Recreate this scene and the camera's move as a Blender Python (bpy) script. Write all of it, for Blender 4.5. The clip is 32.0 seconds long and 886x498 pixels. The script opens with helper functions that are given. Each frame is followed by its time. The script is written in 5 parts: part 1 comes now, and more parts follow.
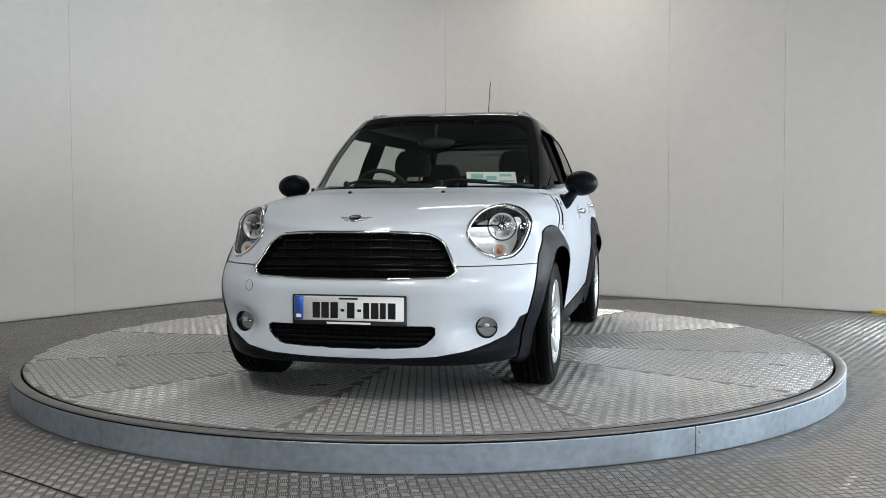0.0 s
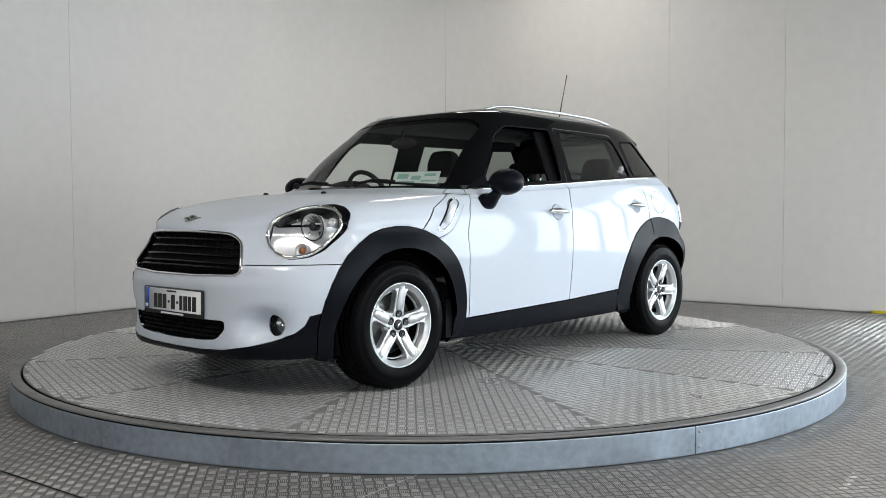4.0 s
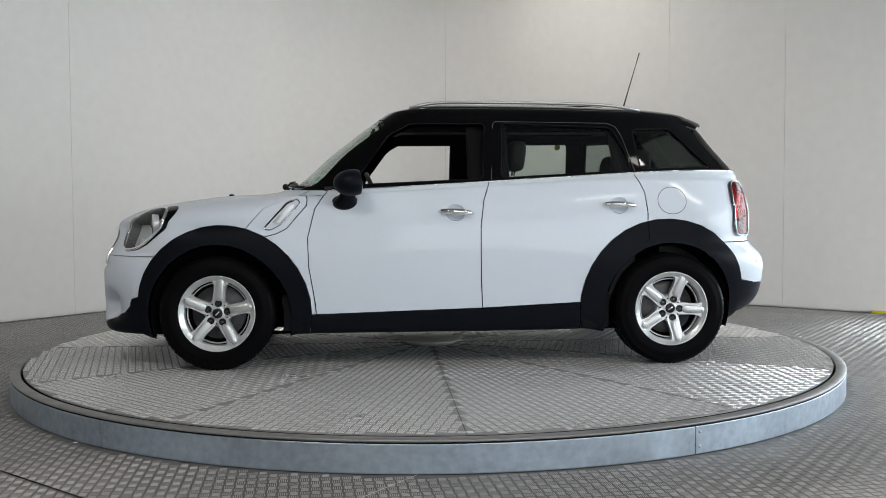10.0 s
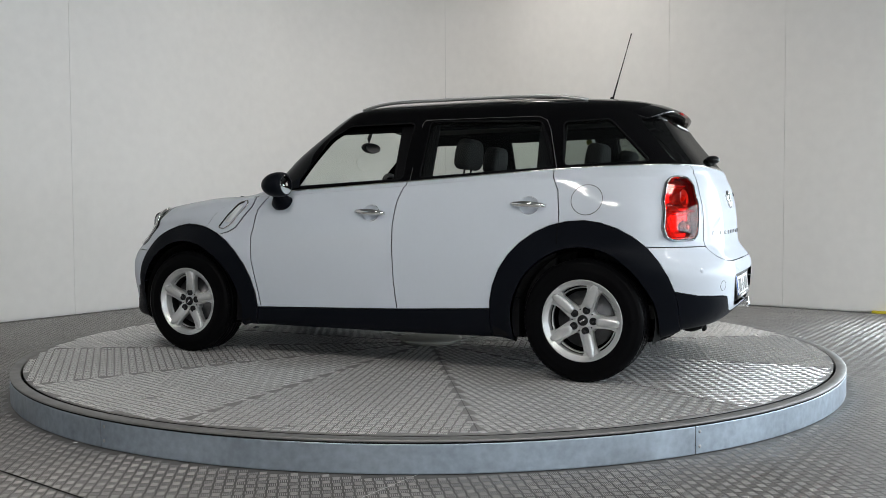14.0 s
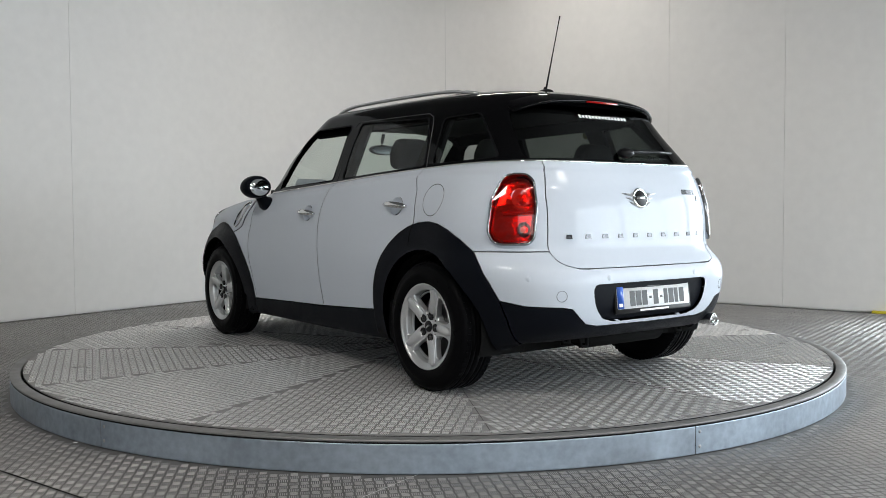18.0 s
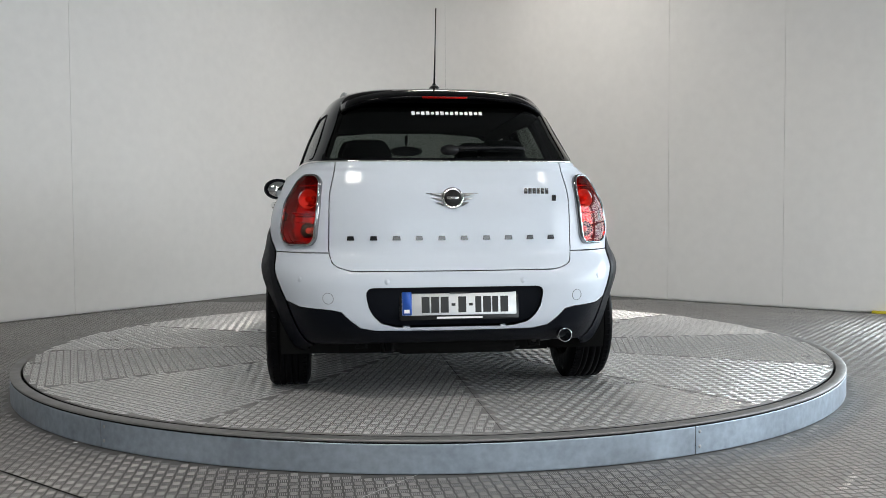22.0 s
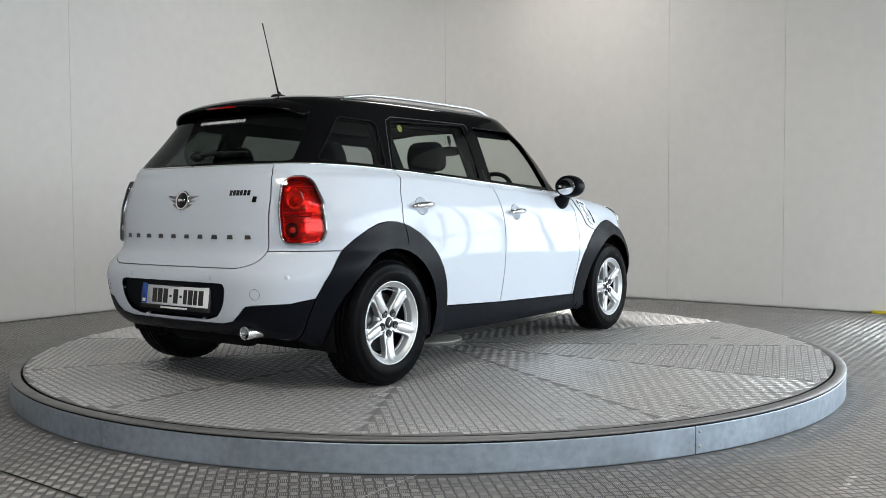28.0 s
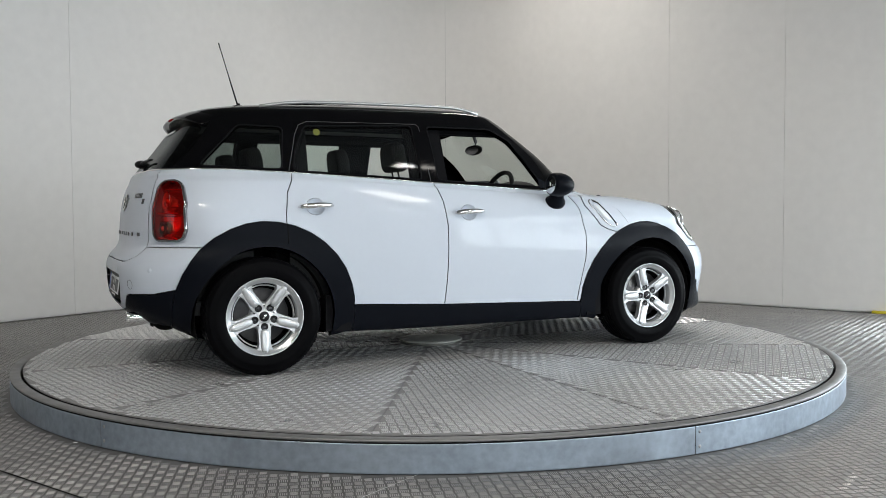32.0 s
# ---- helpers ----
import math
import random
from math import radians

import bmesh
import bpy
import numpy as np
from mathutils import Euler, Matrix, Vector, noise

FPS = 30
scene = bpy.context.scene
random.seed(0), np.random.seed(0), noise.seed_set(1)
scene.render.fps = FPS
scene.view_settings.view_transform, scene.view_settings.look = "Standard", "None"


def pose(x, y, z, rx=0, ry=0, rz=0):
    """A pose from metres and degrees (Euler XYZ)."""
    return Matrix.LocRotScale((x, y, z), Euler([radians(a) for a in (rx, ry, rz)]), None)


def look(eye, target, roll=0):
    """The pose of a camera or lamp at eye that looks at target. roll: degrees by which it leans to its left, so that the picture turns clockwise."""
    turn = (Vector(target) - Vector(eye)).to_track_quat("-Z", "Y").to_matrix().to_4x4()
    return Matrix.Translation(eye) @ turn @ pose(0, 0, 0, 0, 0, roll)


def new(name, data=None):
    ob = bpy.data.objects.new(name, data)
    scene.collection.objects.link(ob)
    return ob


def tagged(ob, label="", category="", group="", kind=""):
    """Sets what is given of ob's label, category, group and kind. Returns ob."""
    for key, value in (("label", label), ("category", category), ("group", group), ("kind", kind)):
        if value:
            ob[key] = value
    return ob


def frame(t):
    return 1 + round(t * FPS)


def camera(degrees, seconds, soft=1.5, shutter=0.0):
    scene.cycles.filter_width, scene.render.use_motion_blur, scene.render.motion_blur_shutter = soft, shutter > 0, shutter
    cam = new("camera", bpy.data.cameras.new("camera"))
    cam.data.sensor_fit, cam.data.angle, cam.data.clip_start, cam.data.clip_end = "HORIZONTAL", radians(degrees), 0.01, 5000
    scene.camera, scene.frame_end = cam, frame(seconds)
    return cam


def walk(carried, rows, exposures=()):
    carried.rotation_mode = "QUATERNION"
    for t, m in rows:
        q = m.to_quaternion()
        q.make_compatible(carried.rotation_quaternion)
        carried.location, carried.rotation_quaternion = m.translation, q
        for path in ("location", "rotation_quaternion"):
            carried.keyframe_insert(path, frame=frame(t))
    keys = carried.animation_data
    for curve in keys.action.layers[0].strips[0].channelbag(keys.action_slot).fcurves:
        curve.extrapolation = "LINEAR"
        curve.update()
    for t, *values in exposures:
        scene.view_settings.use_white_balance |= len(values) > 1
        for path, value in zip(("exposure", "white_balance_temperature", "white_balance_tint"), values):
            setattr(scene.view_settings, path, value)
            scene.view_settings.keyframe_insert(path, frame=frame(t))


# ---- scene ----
# The camera stands still on its stand, a little above the car's belt line.
cam = camera(52.69, 32.0, 0.5)
EYE = (0.0, -6.061, 0.898)
YAW, PITCH = radians(-0.708), radians(-2.492)
AIM = (EYE[0] - math.sin(YAW) * math.cos(PITCH), EYE[1] + math.cos(YAW) * math.cos(PITCH), EYE[2] + math.sin(PITCH))
STAND = look(EYE, AIM, -0.257)
walk(cam, [(0.0, STAND), (32.0, STAND)], [(0.0, 0.3), (32.0, 0.3)])

# ---- light ----
FLOOR_Z = -0.145
CEIL_Z = 4.6
world = bpy.data.worlds.new("sky")
scene.world = world
world.use_nodes = True
wn = world.node_tree.nodes
sky = wn.new("ShaderNodeTexSky")
sky.sky_type, sky.sun_disc = "NISHITA", False
sky.sun_elevation, sky.sun_rotation = radians(38), radians(200)
wn["Background"].inputs["Strength"].default_value = 0.12
world.node_tree.links.new(sky.outputs["Color"], wn["Background"].inputs["Color"])


def area_lamp(name, place, target, sx, sy, watts, colour):
    data = bpy.data.lights.new(name, "AREA")
    data.shape, data.size, data.size_y, data.energy, data.color = "RECTANGLE", sx, sy, watts, colour
    ob = new(name, data)
    ob.matrix_world = look(place, target)
    return ob


# Daylight through the glazing beyond the end of the right wall and at the side; an unseen window behind, added as fill;
# ceiling panels and two rows of strip lights.
WALL_END = (7.25, 10.76)
GLAZED = (0.769, -0.639)
gx, gy = -0.775 + GLAZED[0] * 9.0, 7.06 + GLAZED[1] * 9.0
area_lamp("window_light", (gx + 0.1, gy + 0.12, 1.4), (gx - 6.39, gy - 7.69, 1.4), 3.3, 2.5, 215, (0.84, 0.935, 1.0))
area_lamp("window_light", (7.62, -3.4, 1.4), (0, -3.4, 1.4), 6.6, 2.5, 400, (0.84, 0.935, 1.0))
# Fill from behind, through the added back window.
area_lamp("window_light", (3.75, -11.12, 1.4), (3.75, 0, 1.4), 6.8, 2.5, 135, (0.84, 0.935, 1.0))
PANELS = [(-1.9, -4.9, 1.15, 90), (3.9, -4.0, 1.15, 25), (0.6, 3.5, 1.8, 24)]
for px, py, wide, watts in PANELS:
    area_lamp("panel_light", (px, py, CEIL_Z - 0.06), (px, py, 0), wide, 0.55, watts, (1.0, 0.96, 0.90))
STRIPS = [(3.4, -6.4), (3.4, -8.9)]
for px, py in STRIPS:
    area_lamp("strip_light", (px, py, CEIL_Z - 0.09), (px, py, 0), 6.4, 0.09, 85, (0.98, 0.97, 0.94))


# ---- materials ----
def material(name, colour, rough=0.5, metal=0.0, coat=0.0, spec=0.5, vary=0.0, scale=6.0, bump=0.0, bump_scale=200.0, rough_vary=0.0, trans=0.0, ior=1.45, glow=0.0, random_vary=0.0):
    """A Principled surface; vary and scale: blotches in the colour; bump: fine relief; rough_vary: smears in the gloss."""
    m = bpy.data.materials.new(name)
    m.use_nodes = True
    nt = m.node_tree
    b = nt.nodes["Principled BSDF"]
    b.inputs["Base Color"].default_value = (*colour, 1)
    b.inputs["Roughness"].default_value = rough
    b.inputs["Metallic"].default_value = metal
    b.inputs["Coat Weight"].default_value = coat
    b.inputs["Coat Roughness"].default_value = 0.03
    b.inputs["Specular IOR Level"].default_value = spec
    b.inputs["Transmission Weight"].default_value = trans
    b.inputs["IOR"].default_value = ior
    if glow:
        b.inputs["Emission Color"].default_value = (*colour, 1)
        b.inputs["Emission Strength"].default_value = glow
    tc = nt.nodes.new("ShaderNodeTexCoord")

    def noise_node(sc, detail=4.0):
        n = nt.nodes.new("ShaderNodeTexNoise")
        n.inputs["Scale"].default_value, n.inputs["Detail"].default_value = sc, detail
        nt.links.new(tc.outputs["Object"], n.inputs["Vector"])
        return n

    if vary or random_vary:
        big, small = noise_node(scale), noise_node(scale * 13.0, 2.0)
        mix = nt.nodes.new("ShaderNodeMath")
        mix.operation = "ADD"
        nt.links.new(big.outputs["Fac"], mix.inputs[0])
        nt.links.new(small.outputs["Fac"], mix.inputs[1])
        span = nt.nodes.new("ShaderNodeMapRange")
        span.inputs["From Min"].default_value, span.inputs["From Max"].default_value = 0.65, 1.35
        span.inputs["To Min"].default_value, span.inputs["To Max"].default_value = 1.0 - vary, 1.0 + vary
        nt.links.new(mix.outputs[0], span.inputs["Value"])
        value = span.outputs["Result"]
        if random_vary:
            info = nt.nodes.new("ShaderNodeObjectInfo")
            r = nt.nodes.new("ShaderNodeMapRange")
            r.inputs["To Min"].default_value, r.inputs["To Max"].default_value = 1.0 - random_vary, 1.0 + random_vary
            nt.links.new(info.outputs["Random"], r.inputs["Value"])
            times = nt.nodes.new("ShaderNodeMath")
            times.operation = "MULTIPLY"
            nt.links.new(value, times.inputs[0])
            nt.links.new(r.outputs["Result"], times.inputs[1])
            value = times.outputs[0]
        tint = nt.nodes.new("ShaderNodeVectorMath")
        tint.operation = "SCALE"
        tint.inputs[0].default_value = colour
        nt.links.new(value, tint.inputs["Scale"])
        nt.links.new(tint.outputs["Vector"], b.inputs["Base Color"])
    if rough_vary:
        n = noise_node(scale * 2.3)
        span = nt.nodes.new("ShaderNodeMapRange")
        span.inputs["From Min"].default_value, span.inputs["From Max"].default_value = 0.3, 0.7
        span.inputs["To Min"].default_value, span.inputs["To Max"].default_value = max(0.02, rough - rough_vary), min(1.0, rough + rough_vary)
        nt.links.new(n.outputs["Fac"], span.inputs["Value"])
        nt.links.new(span.outputs["Result"], b.inputs["Roughness"])
    if bump:
        n = noise_node(bump_scale)
        bn = nt.nodes.new("ShaderNodeBump")
        bn.inputs["Strength"].default_value, bn.inputs["Distance"].default_value = bump, 0.002
        nt.links.new(n.outputs["Fac"], bn.inputs["Height"])
        nt.links.new(bn.outputs["Normal"], b.inputs["Normal"])
    return m


WALL = material("painted_board", (0.84, 0.82, 0.80), 0.55, vary=0.03, scale=0.7, bump=0.05, bump_scale=60, rough_vary=0.08)
CEIL = material("ceiling_grey", (0.18, 0.18, 0.175), 0.8, vary=0.03, scale=0.8)
TREAD = material("tread_plate_steel", (0.255, 0.245, 0.241), 0.6, metal=0.15, spec=0.25, vary=0.16, scale=1.7, bump=0.15, bump_scale=300, rough_vary=0.1)
FLOOR_PLATE = material("floor_plate_steel", (0.12, 0.114, 0.11), 0.55, metal=0.3, vary=0.2, scale=1.1, bump=0.15, bump_scale=300, rough_vary=0.1)
FLOOR_BARS = material("dull_floor_bars", (0.41, 0.40, 0.39), 0.40, metal=0.65, vary=0.2, scale=0.9, rough_vary=0.12)
TREAD_BARS = material("worn_tread_bars", (0.88, 0.865, 0.86), 0.33, metal=0.74, vary=0.14, scale=1.3, rough_vary=0.06)
RIM_TOP = material("rim_grey_metal", (0.22, 0.215, 0.21), 0.5, metal=0.5, vary=0.12, scale=3, rough_vary=0.1)
CAP_GREY = material("cap_grey_metal", (0.50, 0.50, 0.46), 0.5, metal=0.2, vary=0.1, scale=6, rough_vary=0.1)
GREY_TRIM = material("grey_trim_line", (0.06, 0.06, 0.062), 0.4)
GALV = material("galvanised_band", (0.32, 0.37, 0.43), 0.42, metal=0.65, vary=0.2, scale=2.2, rough_vary=0.12, bump=0.05, bump_scale=40, random_vary=0.05)
GRILLE_BLACK = material("grille_black", (0.004, 0.004, 0.0045), 0.18, spec=0.25, vary=0.1, scale=9)
# Barrel and disc colours are darkened to hold the shade behind the spokes.
BARREL = material("shaded_barrel", (0.03, 0.03, 0.032), 0.45, metal=0.6, vary=0.2, scale=12)
DISC = material("brake_disc_steel", (0.16, 0.16, 0.165), 0.4, metal=0.8, vary=0.2, scale=18, rough_vary=0.1)
DARK = material("dark_gap", (0.005, 0.005, 0.005), 0.85, spec=0.1)
PALE = material("lamp_housing_white", (0.7, 0.7, 0.7), 0.6, vary=0.03)
BACK = material("grey_back_wall", (0.26, 0.26, 0.265), 0.7, vary=0.08, scale=0.8)
PAINT = material("white_car_paint", (0.575, 0.62, 0.69), 0.55, spec=0.02, coat=0.42, vary=0.01, scale=3)
GLOSS_BLACK = material("gloss_black_paint", (0.0025, 0.0025, 0.003), 0.06, spec=0.17, coat=0.0, vary=0.05, scale=3)
PLASTIC = material("black_grained_plastic", (0.004, 0.005, 0.008), 0.40, spec=0.085, vary=0.1, scale=5, bump=0.25, bump_scale=500, rough_vary=0.06)
SEAL = material("rubber_seal", (0.005, 0.005, 0.006), 0.6, spec=0.08, vary=0.1, scale=8)
SATIN_BLACK = material("satin_black", (0.006, 0.006, 0.007), 0.38, spec=0.3, vary=0.1, scale=8)
CHROME = material("chrome", (0.78, 0.78, 0.78), 0.08, metal=1.0)
SILVER = material("silver_paint", (0.58, 0.59, 0.60), 0.36, metal=0.75, coat=0.2, vary=0.04, scale=9, rough_vary=0.05)
STEEL = material("brushed_steel", (0.42, 0.42, 0.42), 0.35, metal=1.0, vary=0.1, scale=20, rough_vary=0.1)
RUBBER = material("tyre_rubber", (0.003, 0.003, 0.0035), 0.38, spec=0.03, vary=0.2, scale=10, bump=0.2, bump_scale=300, rough_vary=0.12)
TAIL_BACK = material("facetted_lamp_housing", (0.72, 0.70, 0.68), 0.16, metal=0.9, vary=0.3, scale=18, bump=1.0, bump_scale=36)
RED_LENS = material("red_lamp_lens", (0.33, 0.003, 0.002), 0.14, spec=0.2, coat=0.25, vary=0.45, scale=26, bump=0.25, bump_scale=110)
DEEP_RED = material("deep_red_lens", (0.13, 0.002, 0.002), 0.12, spec=0.25, coat=0.4, vary=0.3, scale=30)
AMBER = material("amber_lens", (0.45, 0.16, 0.06), 0.15, coat=1.0)
REFLECTOR = material("lamp_reflector", (0.80, 0.81, 0.83), 0.22, metal=0.45, vary=0.12, scale=30)
SMOKED_CHROME = material("smoked_chrome", (0.32, 0.32, 0.33), 0.12, metal=1.0)
DARK_CHROME = material("dark_chrome", (0.085, 0.085, 0.09), 0.2, metal=1.0)
BULB = material("bulb_glass", (0.8, 0.82, 0.85), 0.05, coat=1.0)
CLOTH = material("black_seat_cloth", (0.008, 0.008, 0.0085), 0.9, vary=0.15, scale=30, bump=0.4, bump_scale=600)
TRIM = material("black_cabin_trim", (0.009, 0.009, 0.0095), 0.6, vary=0.1, scale=9, bump=0.2, bump_scale=400)
LINING = material("light_headlining", (0.10, 0.098, 0.092), 0.9, vary=0.05, scale=9)
PLATE_WHITE = material("plate_white", (0.78, 0.79, 0.80), 0.35, coat=0.3, vary=0.02, scale=20)
PLATE_BLUE = material("plate_blue", (0.02, 0.10, 0.48), 0.35, coat=0.3)
PLATE_BLACK = material("plate_black", (0.01, 0.01, 0.01), 0.4)
PRINT_WHITE = material("print_white", (0.85, 0.85, 0.85), 0.5)
PAPER = material("paper", (0.74, 0.78, 0.77), 0.8, vary=0.05, scale=30)
PAPER_INK = material("paper_ink", (0.30, 0.50, 0.47), 0.8)
YELLOW = material("yellow_paint", (0.62, 0.50, 0.03), 0.5, vary=0.1, scale=12)
# Yellow darkened to put the dimness behind tinted glass into the colour.
STICKER = material("dim_yellow_sticker", (0.20, 0.19, 0.03), 0.6, vary=0.1, scale=12)
PANEL_GLOW = material("lamp_diffuser", (1.0, 0.95, 0.86), 0.6, glow=6.0)
MIRROR = material("mirror_glass", (0.85, 0.86, 0.87), 0.02, metal=1.0)


def glass(name, tint, edge=0.75):
    """A thin pane: mostly clear and tinted, with a mirror's gloss laid over it."""
    m = bpy.data.materials.new(name)
    m.use_nodes = True
    nt = m.node_tree
    nt.nodes.remove(nt.nodes["Principled BSDF"])
    clear, shine = nt.nodes.new("ShaderNodeBsdfTransparent"), nt.nodes.new("ShaderNodeBsdfGlossy")
    clear.inputs["Color"].default_value = (*tint, 1)
    shine.inputs["Roughness"].default_value = 0.02
    fres, mix = nt.nodes.new("ShaderNodeLayerWeight"), nt.nodes.new("ShaderNodeMixShader")
    fres.inputs["Blend"].default_value = 0.5
    steep, share = nt.nodes.new("ShaderNodeMath"), nt.nodes.new("ShaderNodeMapRange")
    steep.operation, steep.inputs[1].default_value = "POWER", 4.0
    share.inputs["To Min"].default_value, share.inputs["To Max"].default_value = 0.04, edge
    nt.links.new(fres.outputs["Facing"], steep.inputs[0])
    nt.links.new(steep.outputs[0], share.inputs["Value"])
    nt.links.new(share.outputs["Result"], mix.inputs[0])
    nt.links.new(clear.outputs[0], mix.inputs[1])
    nt.links.new(shine.outputs[0], mix.inputs[2])
    nt.links.new(mix.outputs[0], nt.nodes["Material Output"].inputs["Surface"])
    return m


GLASS = glass("green_tinted_glass", (0.76, 0.82, 0.79))
LENS_GLASS = glass("headlight_cover", (0.95, 0.96, 0.96), 0.35)
DARK_GLASS = glass("dark_tinted_glass", (0.38, 0.42, 0.40))
PRIVACY = glass("rear_screen_glass", (0.12, 0.135, 0.13), 0.4)
RED_GLASS = glass("red_lamp_glass", (0.92, 0.035, 0.018), 0.18)
SCREEN_GLASS = glass("windscreen_glass", (0.78, 0.84, 0.80))


# ---- helpers ----
def part(name, bm, mat, parent=None, label="", smooth=True):
    """Links a bmesh as one mesh object, under a thing or a part."""
    me = bpy.data.meshes.new(name)
    bm.to_mesh(me)
    bm.free()
    for m in mat if isinstance(mat, (list, tuple)) else [mat]:
        me.materials.append(m)
    if smooth:
        me.polygons.foreach_set("use_smooth", [True] * len(me.polygons))
    ob = new(name, me)
    ob.parent = parent
    if label:
        ob["label"] = label
    return ob


def thing(name, label, category, group="", kind=""):
    return tagged(new(name), label, category, group, kind)


def soften(ob, width=0.004, segments=2, angle=35):
    mod = ob.modifiers.new("edge", "BEVEL")
    mod.width, mod.segments, mod.limit_method, mod.angle_limit = width, segments, "ANGLE", radians(angle)
    mod.harden_normals = False
    return ob


def box(bm, x0, x1, y0, y1, z0, z1, m=None):
    made = bmesh.ops.create_cube(bm, size=1.0)["verts"]
    t = Matrix.Translation(((x0 + x1) / 2, (y0 + y1) / 2, (z0 + z1) / 2)) @ Matrix.Diagonal((x1 - x0, y1 - y0, z1 - z0, 1))
    bmesh.ops.transform(bm, matrix=(m @ t) if m else t, verts=made)
    return made


def lathe(bm, profile, n=48, m=None, closed=False):
    """Turns (radius, height) pairs round the z axis; the pose m lays the result."""
    rows = []
    for r, h in profile:
        if r < 1e-6:
            rows.append([bm.verts.new((0, 0, h))])
        else:
            rows.append([bm.verts.new((r * math.cos(2 * math.pi * k / n), r * math.sin(2 * math.pi * k / n), h)) for k in range(n)])
    pairs = list(zip(rows, rows[1:])) + ([(rows[-1], rows[0])] if closed else [])
    for a, b in pairs:
        for k in range(n):
            j = (k + 1) % n
            if len(a) == 1 and len(b) == 1:
                continue
            if len(a) == 1:
                bm.faces.new((a[0], b[j], b[k]))
            elif len(b) == 1:
                bm.faces.new((a[k], a[j], b[0]))
            else:
                bm.faces.new((a[k], a[j], b[j], b[k]))
    if m:
        bmesh.ops.transform(bm, matrix=m, verts=[v for row in rows for v in row])
    return [v for row in rows for v in row]


def tube(bm, path, radius, n=8, squash=1.0, caps=True, radii=None):
    """A round bar along a path of points."""
    path = [Vector(p) for p in path]
    rows = []
    up = Vector((0, 0, 1))
    for i, p in enumerate(path):
        d = (path[min(i + 1, len(path) - 1)] - path[max(i - 1, 0)]).normalized()
        side = d.cross(up)
        side = side.normalized() if side.length > 1e-4 else Vector((1, 0, 0))
        top = side.cross(d).normalized()
        r = radii[i] if radii else radius
        rows.append([bm.verts.new(p + side * (r * math.cos(2 * math.pi * k / n)) + top * (r * squash * math.sin(2 * math.pi * k / n))) for k in range(n)])
    for a, b in zip(rows, rows[1:]):
        for k in range(n):
            bm.faces.new((a[k], a[(k + 1) % n], b[(k + 1) % n], b[k]))
    if caps:
        bm.faces.new(rows[0][::-1])
        bm.faces.new(rows[-1])


def prism(bm, outline, depth, m=None):
    """A plate from an outline in x, y, from z 0 up to depth."""
    low = [bm.verts.new((x, y, 0)) for x, y in outline]
    high = [bm.verts.new((x, y, depth)) for x, y in outline]
    n = len(outline)
    bm.faces.new(low[::-1])
    bm.faces.new(high)
    for k in range(n):
        bm.faces.new((low[k], low[(k + 1) % n], high[(k + 1) % n], high[k]))
    if m:
        bmesh.ops.transform(bm, matrix=m, verts=low + high)


def ellipsoid(bm, c, rx, ry, rz, m=None, u=20, v=12):
    made = bmesh.ops.create_uvsphere(bm, u_segments=u, v_segments=v, radius=1.0)["verts"]
    t = Matrix.Translation(c) @ Matrix.Diagonal((rx, ry, rz, 1))
    bmesh.ops.transform(bm, matrix=(m @ t) if m else t, verts=made)
    return made


def raw(name, verts, faces, mat, parent=None, label="", smooth=False):
    me = bpy.data.meshes.new(name)
    me.from_pydata(verts, [], faces)
    for m in mat if isinstance(mat, (list, tuple)) else [mat]:
        me.materials.append(m)
    if smooth:
        me.polygons.foreach_set("use_smooth", [True] * len(me.polygons))
    ob = new(name, me)
    ob.parent = parent
    if label:
        ob["label"] = label
    return ob


# ---- the room ----
CORNER = Vector((-0.775, 7.06, 0))
LEFT_DIR, RIGHT_DIR = Vector((-0.576, -0.817, 0)).normalized(), Vector((0.769, -0.639, 0)).normalized()
LEFT_LEN, RIGHT_LEN = 15.0, 10.76
BACK_Y = -11.0
COVE = 2.2


def upright(a, b, z0, z1, thick, name, label, out):
    """A straight wall from a to b, its thickness on the side out."""
    bm = bmesh.new()
    o = out.normalized() * thick
    pts = [a, b, b + o, a + o]
    low = [bm.verts.new((p.x, p.y, z0)) for p in pts]
    high = [bm.verts.new((p.x, p.y, z1)) for p in pts]
    bm.faces.new(low[::-1])
    bm.faces.new(high)
    for k in range(4):
        bm.faces.new((low[k], low[(k + 1) % 4], high[(k + 1) % 4], high[k]))
    bmesh.ops.recalc_face_normals(bm, faces=bm.faces)
    return tagged(part(name, bm, WALL, None, "", False), label, "wall", kind="structure")


def board_wall(name, direction, length, out, joints):
    """A wall of tall boards, each a piece with a hairline joint to the next; the first bit from the corner is a rounded cove."""
    base = upright(CORNER + direction * COVE + out * 0.022, CORNER + direction * length + out * 0.022, FLOOR_Z, CEIL_Z, 0.15, name, "pale grey painted board wall with upright joints", out)
    edges = [COVE, *joints, length]
    for a, b in zip(edges, edges[1:]):
        bm = bmesh.new()
        p, q = CORNER + direction * (a + 0.0015), CORNER + direction * (b - 0.0015)
        pts = [p, q, q + out * 0.02, p + out * 0.02]
        low = [bm.verts.new((v.x, v.y, FLOOR_Z + 0.012)) for v in pts]
        high = [bm.verts.new((v.x, v.y, CEIL_Z)) for v in pts]
        bm.faces.new(low[::-1])
        bm.faces.new(high)
        for k in range(4):
            bm.faces.new((low[k], low[(k + 1) % 4], high[(k + 1) % 4], high[k]))
        bmesh.ops.recalc_face_normals(bm, faces=bm.faces)
        part("board", bm, WALL, base, "", False)
    return base


